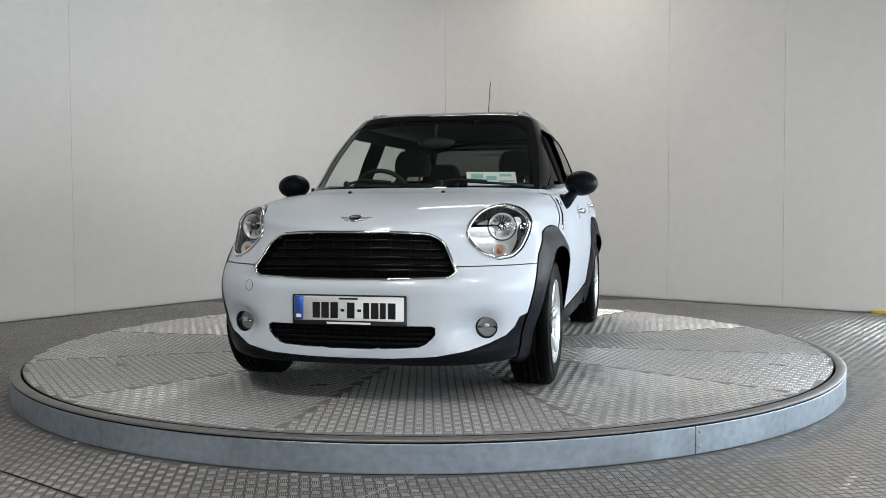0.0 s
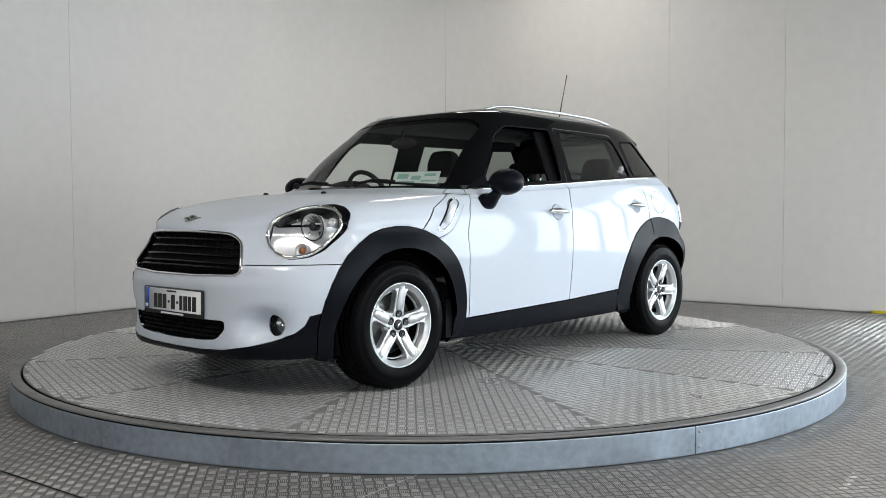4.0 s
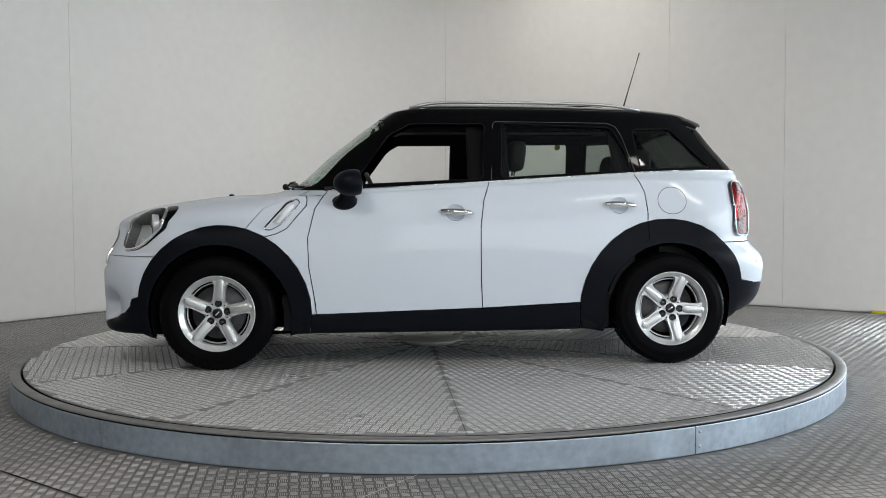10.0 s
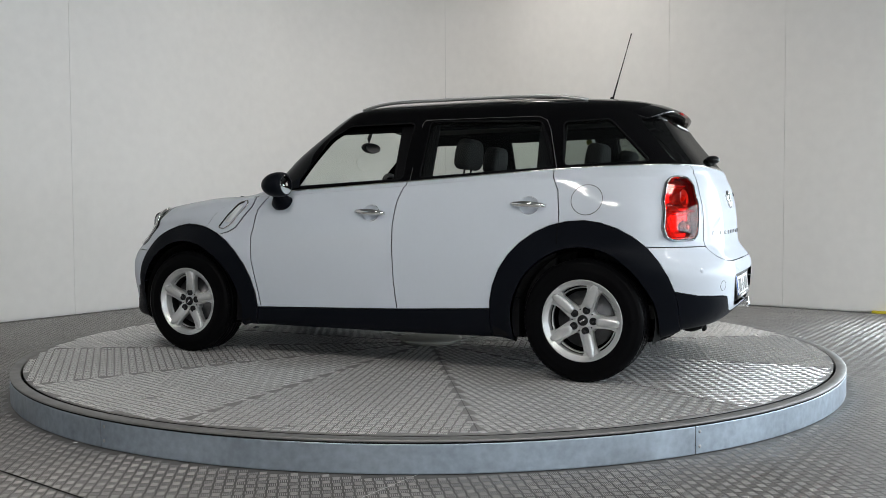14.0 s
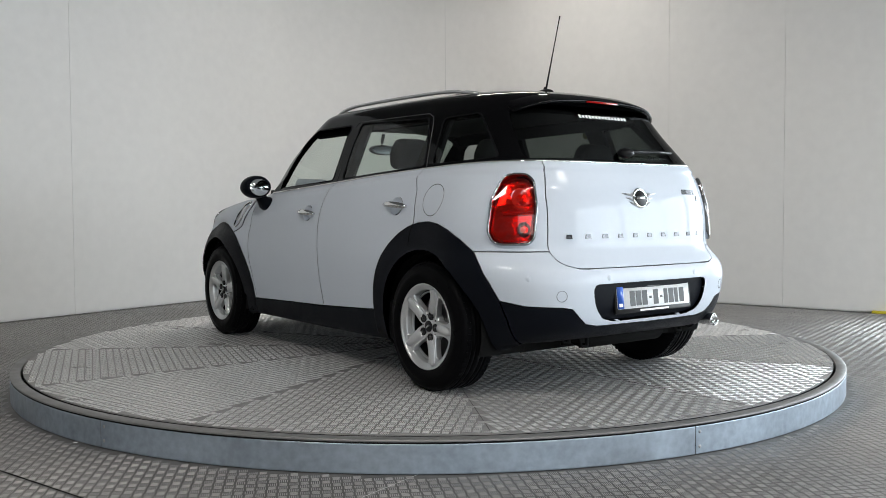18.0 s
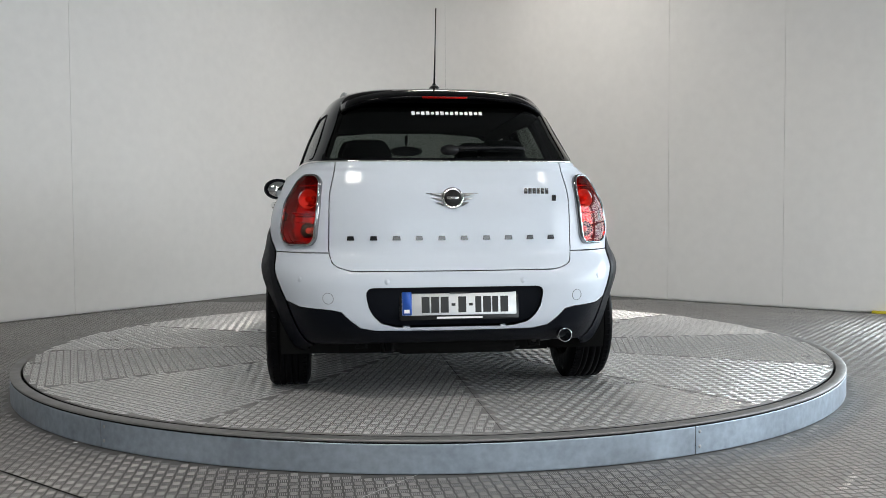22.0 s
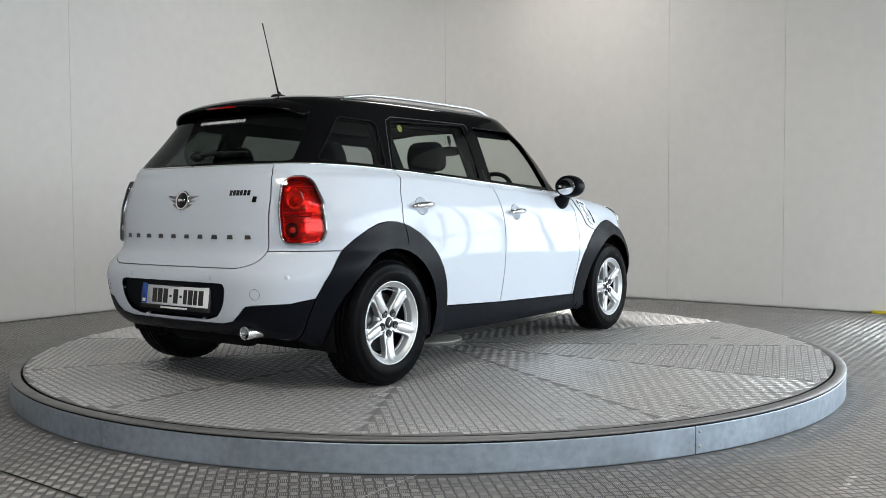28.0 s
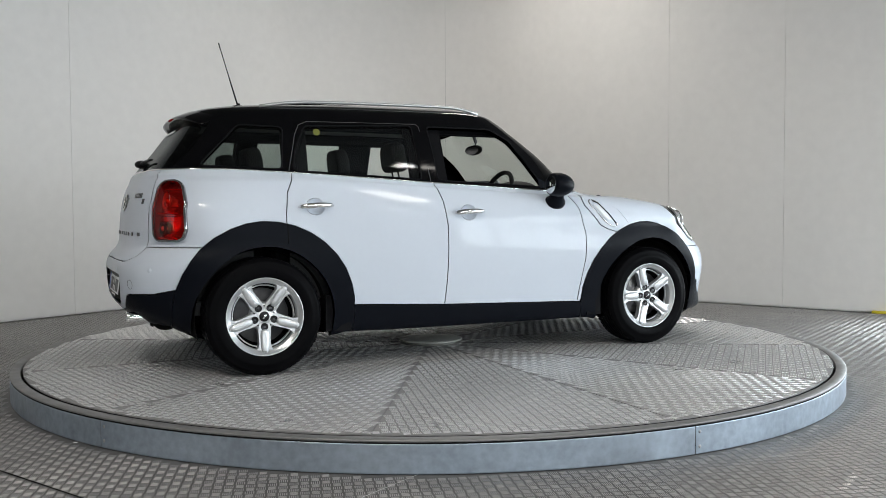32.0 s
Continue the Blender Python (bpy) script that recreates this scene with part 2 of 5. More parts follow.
OUT_L = Vector((LEFT_DIR.y, -LEFT_DIR.x, 0))
OUT_R = Vector((-RIGHT_DIR.y, RIGHT_DIR.x, 0))
board_wall("wall_left", LEFT_DIR, LEFT_LEN, OUT_L, [4.94, 7.4, 9.9, 12.3])
board_wall("wall_right", RIGHT_DIR, WALL_END[0], OUT_R, [4.53, 5.83])
for z0, z1 in ((FLOOR_Z, 0.1), (2.7, CEIL_Z)):
    upright(CORNER + RIGHT_DIR * WALL_END[0], CORNER + RIGHT_DIR * RIGHT_LEN, z0, z1, 0.15, "wall_glazed", "pale wall above and below a wide window", OUT_R)
glazing = tagged(new("window_2"), "wide window with dark metal frame in the wall", "window", kind="structure")
for k in range(6):
    a = CORNER + RIGHT_DIR * (WALL_END[0] + 0.03 + (RIGHT_LEN - WALL_END[0] - 0.06) * k / 5)
    bm = bmesh.new()
    box(bm, -0.035, 0.035, -0.02, 0.06, 0.1, 2.7, Matrix.Translation((a.x, a.y, 0)) @ Matrix.Rotation(math.atan2(RIGHT_DIR.y, RIGHT_DIR.x), 4, "Z"))
    part("mullion", bm, SATIN_BLACK, glazing, "", False)
for z in (1.0, 1.9):
    bm = bmesh.new()
    box(bm, 0.0, RIGHT_LEN - WALL_END[0], -0.015, 0.05, z - 0.025, z + 0.025, Matrix.Translation(CORNER + RIGHT_DIR * WALL_END[0]) @ Matrix.Rotation(math.atan2(RIGHT_DIR.y, RIGHT_DIR.x), 4, "Z"))
    part("transom", bm, SATIN_BLACK, glazing, "", False)
# The rounded inner corner between the two board walls.
bm = bmesh.new()
ca, cb = CORNER + LEFT_DIR * COVE, CORNER + RIGHT_DIR * COVE
rows = []
for k in range(65):
    t = k / 64
    p = ca * (1 - t) ** 2 + CORNER * 2 * t * (1 - t) + cb * t * t
    rows.append((bm.verts.new((p.x, p.y, FLOOR_Z)), bm.verts.new((p.x, p.y, CEIL_Z))))
for a, b in zip(rows, rows[1:]):
    bm.faces.new((a[0], b[0], b[1], a[1]))
bm.normal_update()
if sum(f.normal.y for f in bm.faces) < 0:
    bmesh.ops.reverse_faces(bm, faces=bm.faces)
ob = part("wall_corner", bm, WALL)
mod = ob.modifiers.new("thick", "SOLIDIFY")
mod.thickness, mod.offset, mod.use_rim = 0.12, 1.0, False
tagged(ob, "pale grey painted rounded corner of the wall", "wall", kind="structure")

for t in (0.78,):
    bm = bmesh.new()
    p = ca * (1 - t) ** 2 + CORNER * 2 * t * (1 - t) + cb * t * t
    d = ((CORNER - ca) * (1 - t) + (cb - CORNER) * t).normalized()
    q = p - Vector((-d.y, d.x, 0)) * 0.0015
    for s in (-1, 1):
        bm.verts.new((q.x + s * d.x * 0.0012, q.y + s * d.y * 0.0012, FLOOR_Z + 1.2))
        bm.verts.new((q.x + s * d.x * 0.0012, q.y + s * d.y * 0.0012, CEIL_Z))
    bm.verts.ensure_lookup_table()
    bm.faces.new([bm.verts[i] for i in (0, 2, 3, 1)])
    part("board_joint", bm, BACK, ob, "hairline joint", False)

# Floor, ceiling and the glazed wall behind.
bm = bmesh.new()
box(bm, -14, 16, BACK_Y - 3, 9, FLOOR_Z - 0.2, FLOOR_Z)
floor = tagged(part("floor", bm, FLOOR_PLATE, None, "", False), "grey steel tread plate floor", "floor", kind="structure")
bm = bmesh.new()
box(bm, -14, 16, BACK_Y - 0.3, 9, CEIL_Z, CEIL_Z + 0.2)
tagged(part("ceiling", bm, CEIL, None, "", False), "grey painted ceiling", "ceiling", kind="structure")
# The side wall with the wide glazing, and the plain walls behind the camera, with an unseen window added for fill.
SIDE_X, WIN_Y0, WIN_Y1, WIN_Z0, WIN_Z1 = 7.5, -6.7, -0.1, 0.1, 2.7
bm = bmesh.new()
for y0, y1, z0, z1 in ((BACK_Y, WIN_Y0, FLOOR_Z, CEIL_Z), (WIN_Y1, 0.3, FLOOR_Z, CEIL_Z), (WIN_Y0, WIN_Y1, FLOOR_Z, WIN_Z0), (WIN_Y0, WIN_Y1, WIN_Z1, CEIL_Z)):
    box(bm, SIDE_X, SIDE_X + 0.2, y0, y1, z0, z1)
tagged(part("wall_side", bm, BACK, None, "", False), "grey wall with a wide window opening", "wall", kind="structure")
bm = bmesh.new()
for x0, x1, z0, z1 in ((-14, 0.3, FLOOR_Z, CEIL_Z), (7.2, SIDE_X + 0.2, FLOOR_Z, CEIL_Z), (0.3, 7.2, FLOOR_Z, WIN_Z0), (0.3, 7.2, WIN_Z1, CEIL_Z)):
    box(bm, x0, x1, BACK_Y - 0.2, BACK_Y, z0, z1)
tagged(part("wall_back", bm, BACK, None, "", False), "grey back wall with a wide window opening added for fill", "wall", kind="structure")
win = tagged(new("window_1"), "wide showroom window with dark metal frame", "window", kind="structure")
for k in range(9):
    bm = bmesh.new()
    y = WIN_Y0 + (WIN_Y1 - WIN_Y0) * k / 8
    box(bm, SIDE_X - 0.02, SIDE_X + 0.06, y - 0.045, y + 0.045, WIN_Z0, WIN_Z1)
    part("mullion", bm, SATIN_BLACK, win, "", False)
# Frame of the unseen back window, added along with its fill light.
for k in range(6):
    bm = bmesh.new()
    x = 0.3 + 6.9 * k / 5
    box(bm, x - 0.03, x + 0.03, BACK_Y - 0.06, BACK_Y + 0.02, WIN_Z0, WIN_Z1)
    part("mullion", bm, SATIN_BLACK, win, "", False)
for z in (1.0, 1.9):
    bm = bmesh.new()
    box(bm, 0.3, 7.2, BACK_Y - 0.05, BACK_Y + 0.015, z - 0.025, z + 0.025)
    part("transom", bm, SATIN_BLACK, win, "", False)
    bm = bmesh.new()
    box(bm, SIDE_X - 0.015, SIDE_X + 0.05, WIN_Y0, WIN_Y1, z - 0.025, z + 0.025)
    part("transom", bm, SATIN_BLACK, win, "", False)
for px, py, wide, _ in PANELS:
    lamp = thing("ceiling_panel", "flat white rectangular ceiling light panel", "ceiling light", "ceiling panels")
    lamp.location = (px, py, CEIL_Z - 0.05)
    bm = bmesh.new()
    box(bm, -wide / 2 - 0.025, wide / 2 + 0.025, -0.3, 0.3, 0.012, 0.05)
    part("housing", bm, PALE, lamp, "", False)
    bm = bmesh.new()
    box(bm, -wide / 2, wide / 2, -0.27, 0.27, 0.0, 0.011)
    part("diffuser", bm, PANEL_GLOW, lamp, "", False)

for px, py in STRIPS:
    lamp = thing("strip_lamp", "long slim ceiling strip light", "ceiling light", "strip lights")
    lamp.location = (px, py, CEIL_Z - 0.08)
    bm = bmesh.new()
    box(bm, -3.25, 3.25, -0.06, 0.06, 0.012, 0.08)
    part("housing", bm, PALE, lamp, "", False)
    bm = bmesh.new()
    box(bm, -3.2, 3.2, -0.045, 0.045, 0.0, 0.011)
    part("tube", bm, PANEL_GLOW, lamp, "", False)

# ---- the turntable ----
RIN, ROUT = 2.517, 2.585
HUB = Vector((-0.012, 0.005, 0))
rim = thing("turntable", "low round turntable base with a galvanised steel rim", "turntable")
rim.location = (HUB.x, HUB.y, FLOOR_Z)
bm = bmesh.new()
lathe(bm, [(RIN + 0.013, 0.04), (RIN + 0.013, 0.1385), (RIN + 0.016, 0.1405), (ROUT - 0.002, 0.1395), (ROUT + 0.001, 0.1365), (ROUT + 0.001, 0.131), (ROUT - 0.006, 0.128), (ROUT - 0.02, 0.04)], 240, closed=True)
part("top_ring", bm, RIM_TOP, rim, "dull grey metal ring")
SEAM = math.atan2(-2.081 - HUB.y, 0.996 - HUB.x)
BANDS = 6
for k in range(BANDS):
    a0, a1 = SEAM + 2 * math.pi * k / BANDS + 0.0006, SEAM + 2 * math.pi * (k + 1) / BANDS - 0.0006
    verts, faces, n = [], [], 44
    for i in range(n + 1):
        a = a0 + (a1 - a0) * i / n
        for r, z in ((ROUT - 0.003, 0.002), (ROUT, 0.004), (ROUT, 0.007), (ROUT, 0.119), (ROUT, 0.122), (ROUT - 0.003, 0.124)):
            verts.append((r * math.cos(a), r * math.sin(a), z))
    for i in range(n):
        for j in range(5):
            faces.append((i * 6 + j, i * 6 + 6 + j, i * 6 + 7 + j, i * 6 + 1 + j))
    band = raw("side_band", verts, faces, GALV, rim, "bluish galvanised steel band", True)
    for side, a in ((1, a0),):
        for z in (0.035, 0.098):
            bm = bmesh.new()
            lathe(bm, [(0.0075, 0), (0.0068, 0.0025), (0.0035, 0.004), (0, 0.0043)], 12)
            rivet = part("rivet", bm, STEEL, band)
            ang = a + side * 0.0085
            rivet.matrix_local = Matrix.Translation((ROUT * math.cos(ang), ROUT * math.sin(ang), z)) @ Matrix.Rotation(ang, 4, "Z") @ Matrix.Rotation(radians(90), 4, "Y")
bm = bmesh.new()
lathe(bm, [(RIN - 0.03, 0.02), (RIN + 0.02, 0.02), (RIN + 0.02, 0.035), (RIN - 0.03, 0.035)], 160, closed=True)
part("gap_channel", bm, DARK, rim)
bm = bmesh.new()
lathe(bm, [(ROUT - 0.006, 0.118), (ROUT - 0.0015, 0.118), (ROUT - 0.0015, 0.1315), (ROUT - 0.006, 0.1315)], 200, closed=True)
part("shadow_gap", bm, DARK, rim, "black joint under the ring")

disc = thing("rotating_deck", "round rotating deck of twelve tread plate sectors", "turntable")


def tread_bars(cells, fine):
    """Five-bar tread: groups of raised lens-shaped bars at (x, y, turn); returns vertices and faces."""
    verts, faces = [], []
    for x, y, turn in cells:
        c, s = math.cos(turn), math.sin(turn)
        for k in range(5):
            off = (k - 2) * 0.0076
            i = len(verts)
            shape = [(-0.0150, -0.0021, 0), (0.0150, -0.0021, 0), (0.0150, 0.0021, 0), (-0.0150, 0.0021, 0)]
            if fine:
                shape += [(-0.0110, -0.0003, 0.0012), (0.0110, -0.0003, 0.0012), (0.0110, 0.0003, 0.0012), (-0.0110, 0.0003, 0.0012)]
                faces += [(i + 4, i + 5, i + 6, i + 7), (i, i + 1, i + 5, i + 4), (i + 2, i + 3, i + 7, i + 6), (i + 1, i + 2, i + 6, i + 5), (i + 3, i, i + 4, i + 7)]
            else:
                shape += [(-0.0115, 0, 0.0014), (0.0115, 0, 0.0014)]
                faces += [(i, i + 1, i + 5, i + 4), (i + 2, i + 3, i + 4, i + 5), (i + 1, i + 2, i + 5), (i + 3, i, i + 4)]
            for u, v, h in shape:
                verts.append((x + c * u - s * (v + off), y + s * u + c * (v + off), h))
    return verts, faces


PITCH_T = 0.0405
for k in range(12):
    a0 = radians(30 * k)
    verts, faces, n = [(0.006 * math.cos(a0 + radians(15)), 0.006 * math.sin(a0 + radians(15)), 0)], [], 14
    edge = 0.0016
    for i in range(n + 1):
        a = a0 + radians(30) * i / n
        da = (edge / RIN) if i == 0 else (-edge / RIN) if i == n else 0
        verts.append((RIN * math.cos(a + da), RIN * math.sin(a + da), 0))
    top = list(range(n + 2))
    low = [(x, y, -0.006) for x, y, z in verts]
    faces = [tuple(top), *[(top[i], i + n + 2, (i + 1) % (n + 2) + n + 2, top[(i + 1) % (n + 2)]) for i in range(n + 2)]]
    sector = raw("plate_sector", verts + low, faces, TREAD, disc, "grey steel tread plate sector")
    # the bars follow the sheet that the sector was cut from
    mid = a0 + radians(15)
    turn = mid
    cells = []
    m = int(2.6 / PITCH_T)
    for i in range(-m, m):
        for j in range(-m, m):
            ux, uy = (i + 0.5) * PITCH_T, (j + 0.5) * PITCH_T
            x, y = ux * math.cos(turn) - uy * math.sin(turn), ux * math.sin(turn) + uy * math.cos(turn)
            r, da = math.hypot(x, y), (math.atan2(y, x) - mid + math.pi) % (2 * math.pi) - math.pi
            if 0.2 < r < RIN - 0.014 and abs(da) < radians(15) - 0.014 / r:
                cells.append((x, y, turn + (math.pi / 2 if (i + j) % 2 else 0)))
    v, f = tread_bars(cells, True)
    tagged(raw("tread", v, f, TREAD_BARS, sector, "raised five-bar tread"), kind="stuff")
bm = bmesh.new()
lathe(bm, [(0.0, -0.02), (RIN - 0.002, -0.02), (RIN - 0.002, -0.007), (0.0, -0.007)], 160)
part("deck_frame", bm, DARK, disc, "dark steel frame under the plates")
bm = bmesh.new()
lathe(bm, [(0.17, 0.0), (0.19, 0.012), (0.213, 0.02), (0.216, 0.024), (0.214, 0.028), (0.19, 0.031), (0.0, 0.033)], 64)
part("centre_cap", bm, CAP_GREY, disc, "round grey metal centre cap")

# Raised bars of the floor plates near the turntable, in sheets along the walls.
turn = math.atan2(RIGHT_DIR.y, RIGHT_DIR.x) + radians(48)
cells = []
m = int(7.4 / PITCH_T)
for i in range(-m, m):
    for j in range(-m, m):
        ux, uy = (i + 0.5) * PITCH_T, (j + 0.5) * PITCH_T
        x, y = ux * math.cos(turn) - uy * math.sin(turn), ux * math.sin(turn) + uy * math.cos(turn)
        if math.hypot(x - HUB.x, y - HUB.y) < ROUT + 0.03 or not -5.2 < y < 4.2 or not -4.8 < x < 5.2:
            continue
        if (x - CORNER.x) * OUT_L.x + (y - CORNER.y) * OUT_L.y > -0.1 or (x - CORNER.x) * OUT_R.x + (y - CORNER.y) * OUT_R.y > -0.1:
            continue
        cells.append((x, y, turn + (math.pi / 2 if (i + j) % 2 else 0)))
v, f = tread_bars(cells, False)
ob = raw("floor_tread", [(a, b, c + FLOOR_Z) for a, b, c in v], f, FLOOR_BARS, floor, "raised five-bar tread")
tagged(ob, kind="stuff")
# joints between the floor sheets
for a, b in (((-4.4, -0.46), (-0.9, -3.12)),):
    d = Vector((b[0] - a[0], b[1] - a[1], 0)).normalized()
    o = Vector((-d.y, d.x, 0)) * 0.0045
    bm = bmesh.new()
    pts = [Vector((*a, 0)) - o, Vector((*b, 0)) - o, Vector((*b, 0)) + o, Vector((*a, 0)) + o]
    bm.faces.new([bm.verts.new((p.x, p.y, FLOOR_Z + 0.003)) for p in pts])
    part("floor_joint", bm, DARK, floor, "dark joint between floor sheets", False)
# a pale scratch and a chip on the floor
bm = bmesh.new()
a, b = Vector((-0.26, -2.85, FLOOR_Z + 0.0022)), Vector((-0.05, -2.56, FLOOR_Z + 0.0022))
for k in range(6):
    p, q = a.lerp(b, k / 6), a.lerp(b, (k + 0.85) / 6)
    bm.faces.new([bm.verts.new(v) for v in (p, q, q + Vector((0.003, -0.002, 0)), p + Vector((0.0025, -0.002, 0)))])
part("floor_scratch", bm, PALE, floor, "pale scratch across the floor plate", False)
bm = bmesh.new()
box(bm, -0.008, 0.008, -0.006, 0.006, 0, 0.003, Matrix.Translation((-1.615, -2.04, FLOOR_Z)))
part("floor_chip", bm, PALE, floor, "small white chip", False)
# the yellow strip at the wall's foot
bm = bmesh.new()
p0, p1 = CORNER + RIGHT_DIR * 6.72 - OUT_R * 0.004, CORNER + RIGHT_DIR * 9.5 - OUT_R * 0.004
n = -OUT_R * 0.05
low = [bm.verts.new((p.x, p.y, FLOOR_Z + 0.001)) for p in (p0, p1, p1 + n, p0 + n)]
high = [bm.verts.new((p.x, p.y, FLOOR_Z + 0.026)) for p in (p0, p1, p1 + n, p0 + n)]
bm.faces.new(high)
for k in range(4):
    bm.faces.new((low[k], low[(k + 1) % 4], high[(k + 1) % 4], high[k]))
bmesh.ops.recalc_face_normals(bm, faces=bm.faces)
tagged(part("floor_strip", bm, YELLOW, None, "", False), "yellow painted strip on the floor along the wall", "strip")


# ---- the car: its body's shape ----
CAR_OFF = Vector((-0.031, 0.135, 0))
car = thing("car", "white compact five-door crossover car with black roof", "car")

# One row a level: front end, rear end, half width, squareness front and rear, height at front, side and rear, slope.
LEVELS = []
LEVELS += [(1.88, -1.82, 0.76, 4.2, 5.0, 0.19, 0.20, 0.278, 0.0)]
LEVELS += [(2.035, -1.91, 0.800, 4.6, 5.2, 0.20, 0.215, 0.295, 0.0)]
LEVELS += [(2.058, -1.985, 0.826, 4.2, 5.4, 0.34, 0.34, 0.375, 0.0)]
LEVELS += [(2.060, -2.005, 0.850, 4.2, 5.6, 0.50, 0.50, 0.52, 0.0)]
LEVELS += [(2.062, -1.998, 0.860, 3.9, 5.2, 0.60, 0.61, 0.61, 0.0)]
LEVELS += [(2.036, -1.942, 0.862, 3.1, 4.2, 0.71, 0.71, 0.70, 0.0)]
LEVELS += [(2.022, -1.932, 0.857, 2.75, 4.1, 0.795, 0.80, 0.80, 0.01)]
LEVELS += [(1.962, -1.922, 0.846, 3.1, 4.2, 0.855, 0.885, 0.90, 0.02)]
LEVELS += [(1.74, -1.90, 0.822, 3.7, 4.4, 0.928, 0.96, 1.0, 0.035)]
LEVELS += [(1.36, -1.868, 0.797, 4.0, 4.8, 0.985, 1.015, 1.07, 0.05)]
LEVELS += [(0.95, -1.838, 0.768, 4.5, 6.0, 1.025, 1.047, 1.125, 0.055)]
LEVELS += [(0.68, -1.715, 0.704, 4.3, 6.0, 1.24, 1.25, 1.28, 0.02)]
LEVELS += [(0.385, -1.60, 0.620, 3.8, 6.0, 1.465, 1.43, 1.435, 0.0)]
LEVELS += [(0.27, -1.52, 0.545, 3.6, 5.0, 1.512, 1.505, 1.495, 0.0)]
LEVELS += [(0.02, -1.20, 0.36, 3.0, 3.6, 1.548, 1.548, 1.540, 0.0)]
LEVELS += [(-0.2, -0.8, 0.16, 2.4, 2.6, 1.56, 1.56, 1.56, 0.0)]
LEVELS += [(-0.4, -0.5, 0.01, 2.0, 2.0, 1.562, 1.562, 1.562, 0.0)]
LEVELS = np.array(LEVELS)
BELT, ROOF = 10, 12


def level(v):
    """The row at level v, smoothly between the given ones."""
    i = min(max(int(math.floor(v)), 0), len(LEVELS) - 2)
    t = v - i
    p0, p1, p2, p3 = LEVELS[max(i - 1, 0)], LEVELS[i], LEVELS[i + 1], LEVELS[min(i + 2, len(LEVELS) - 1)]
    m1, m2 = (p2 - p0) / 2, (p3 - p1) / 2
    return (2 * t ** 3 - 3 * t * t + 1) * p1 + (t ** 3 - 2 * t * t + t) * m1 + (3 * t * t - 2 * t ** 3) * p2 + (t ** 3 - t * t) * m2


def skin(u, v, row=None):
    """A point of the left half of the body: u 0 at the front's middle to 1 at the rear's, v the level."""
    xf, xr, w, nf, nr, zf, zs, zr, slope = level(v) if row is None else row
    a = math.pi * u
    c, s = math.cos(a), math.sin(a)
    n, end = (nf, xf) if c >= 0 else (nr, -xr)
    r = (abs(c) ** n + abs(s) ** n) ** (-1 / n)
    along = abs(c) * r
    mid = (xf + xr) / 2 if xf < 0 else 0.0
    reach = (xf - mid) if c >= 0 else (mid - xr)
    x = mid + (reach * along if c >= 0 else -reach * along)
    z = zs + ((zf - zs) if c >= 0 else (zr - zs)) * along ** 3 - slope * x * (1 - along ** 3)
    swell = 0.085 * math.exp(-((x + 1.62) / 0.30) ** 2 - ((z - 0.86) / 0.2) ** 2) + 0.07 * math.exp(-((x - 1.3) / 0.4) ** 2 - ((z - 0.78) / 0.22) ** 2)
    swell += 0.066 * math.exp(-((x - 1.74) / 0.22) ** 2 - ((z - 0.47) / 0.28) ** 2) + 0.066 * math.exp(-((x - 1.60) / 0.16) ** 2 - ((z - 0.78) / 0.12) ** 2)
    swell += 0.038 * math.exp(-((x + 1.58) / 0.25) ** 2 - ((z - 0.63) / 0.18) ** 2)
    y = w * r * s + swell * min(1.0, (w * r * s / 0.6) ** 2)
    # above the belt the cabin draws in towards the rear and leaves a shoulder
    y *= 1.0 - 0.085 * min(max((-x - 0.15) / 1.4, 0.0), 1.0) ** 1.3 * min(max((z - 1.065) / 0.05, 0.0), 1.0)
    if x > 1.8:
        # the shelf under the grille
        x -= 0.024 * math.exp(-((z - 0.592) / 0.026) ** 2) * math.exp(-(y / 0.58) ** 6)
    if x > 1.7 and z < 0.55:
        # scoops for the fog lamps, drawn out towards the middle
        side = (y - 0.605) / (0.105 if y < 0.605 else 0.072)
        x -= max(0.0, x - 1.872) * math.exp(-(side * side + ((z - 0.358) / 0.072) ** 2) ** 2)
    return Vector((x, y, z))


# ---- the car: cutting the body into its panels ----
NU, STEPS = 76, 6
shell = bmesh.new()
V_LAYER = shell.faces.layers.float.new("v")
rows_v = [j / STEPS for j in range(16 * STEPS + 1)]
grid = [[shell.verts.new(skin(i / NU, v, level(v))) for i in range(NU + 1)] for v in rows_v]
for j in range(len(rows_v) - 1):
    for i in range(NU):
        f = shell.faces.new((grid[j][i], grid[j + 1][i], grid[j + 1][i + 1], grid[j][i + 1]))
        f[V_LAYER] = (rows_v[j] + rows_v[j + 1]) / 2
for row in grid:
    row[0].co.y = row[-1].co.y = 0.0
shell.normal_update()
if sum(f.normal.y for f in shell.faces) < 0:
    bmesh.ops.reverse_faces(shell, faces=shell.faces)
from mathutils.bvhtree import BVHTree
TREE = BVHTree.FromBMesh(shell)
UNCUT = shell.copy()
UNCUT.normal_update()


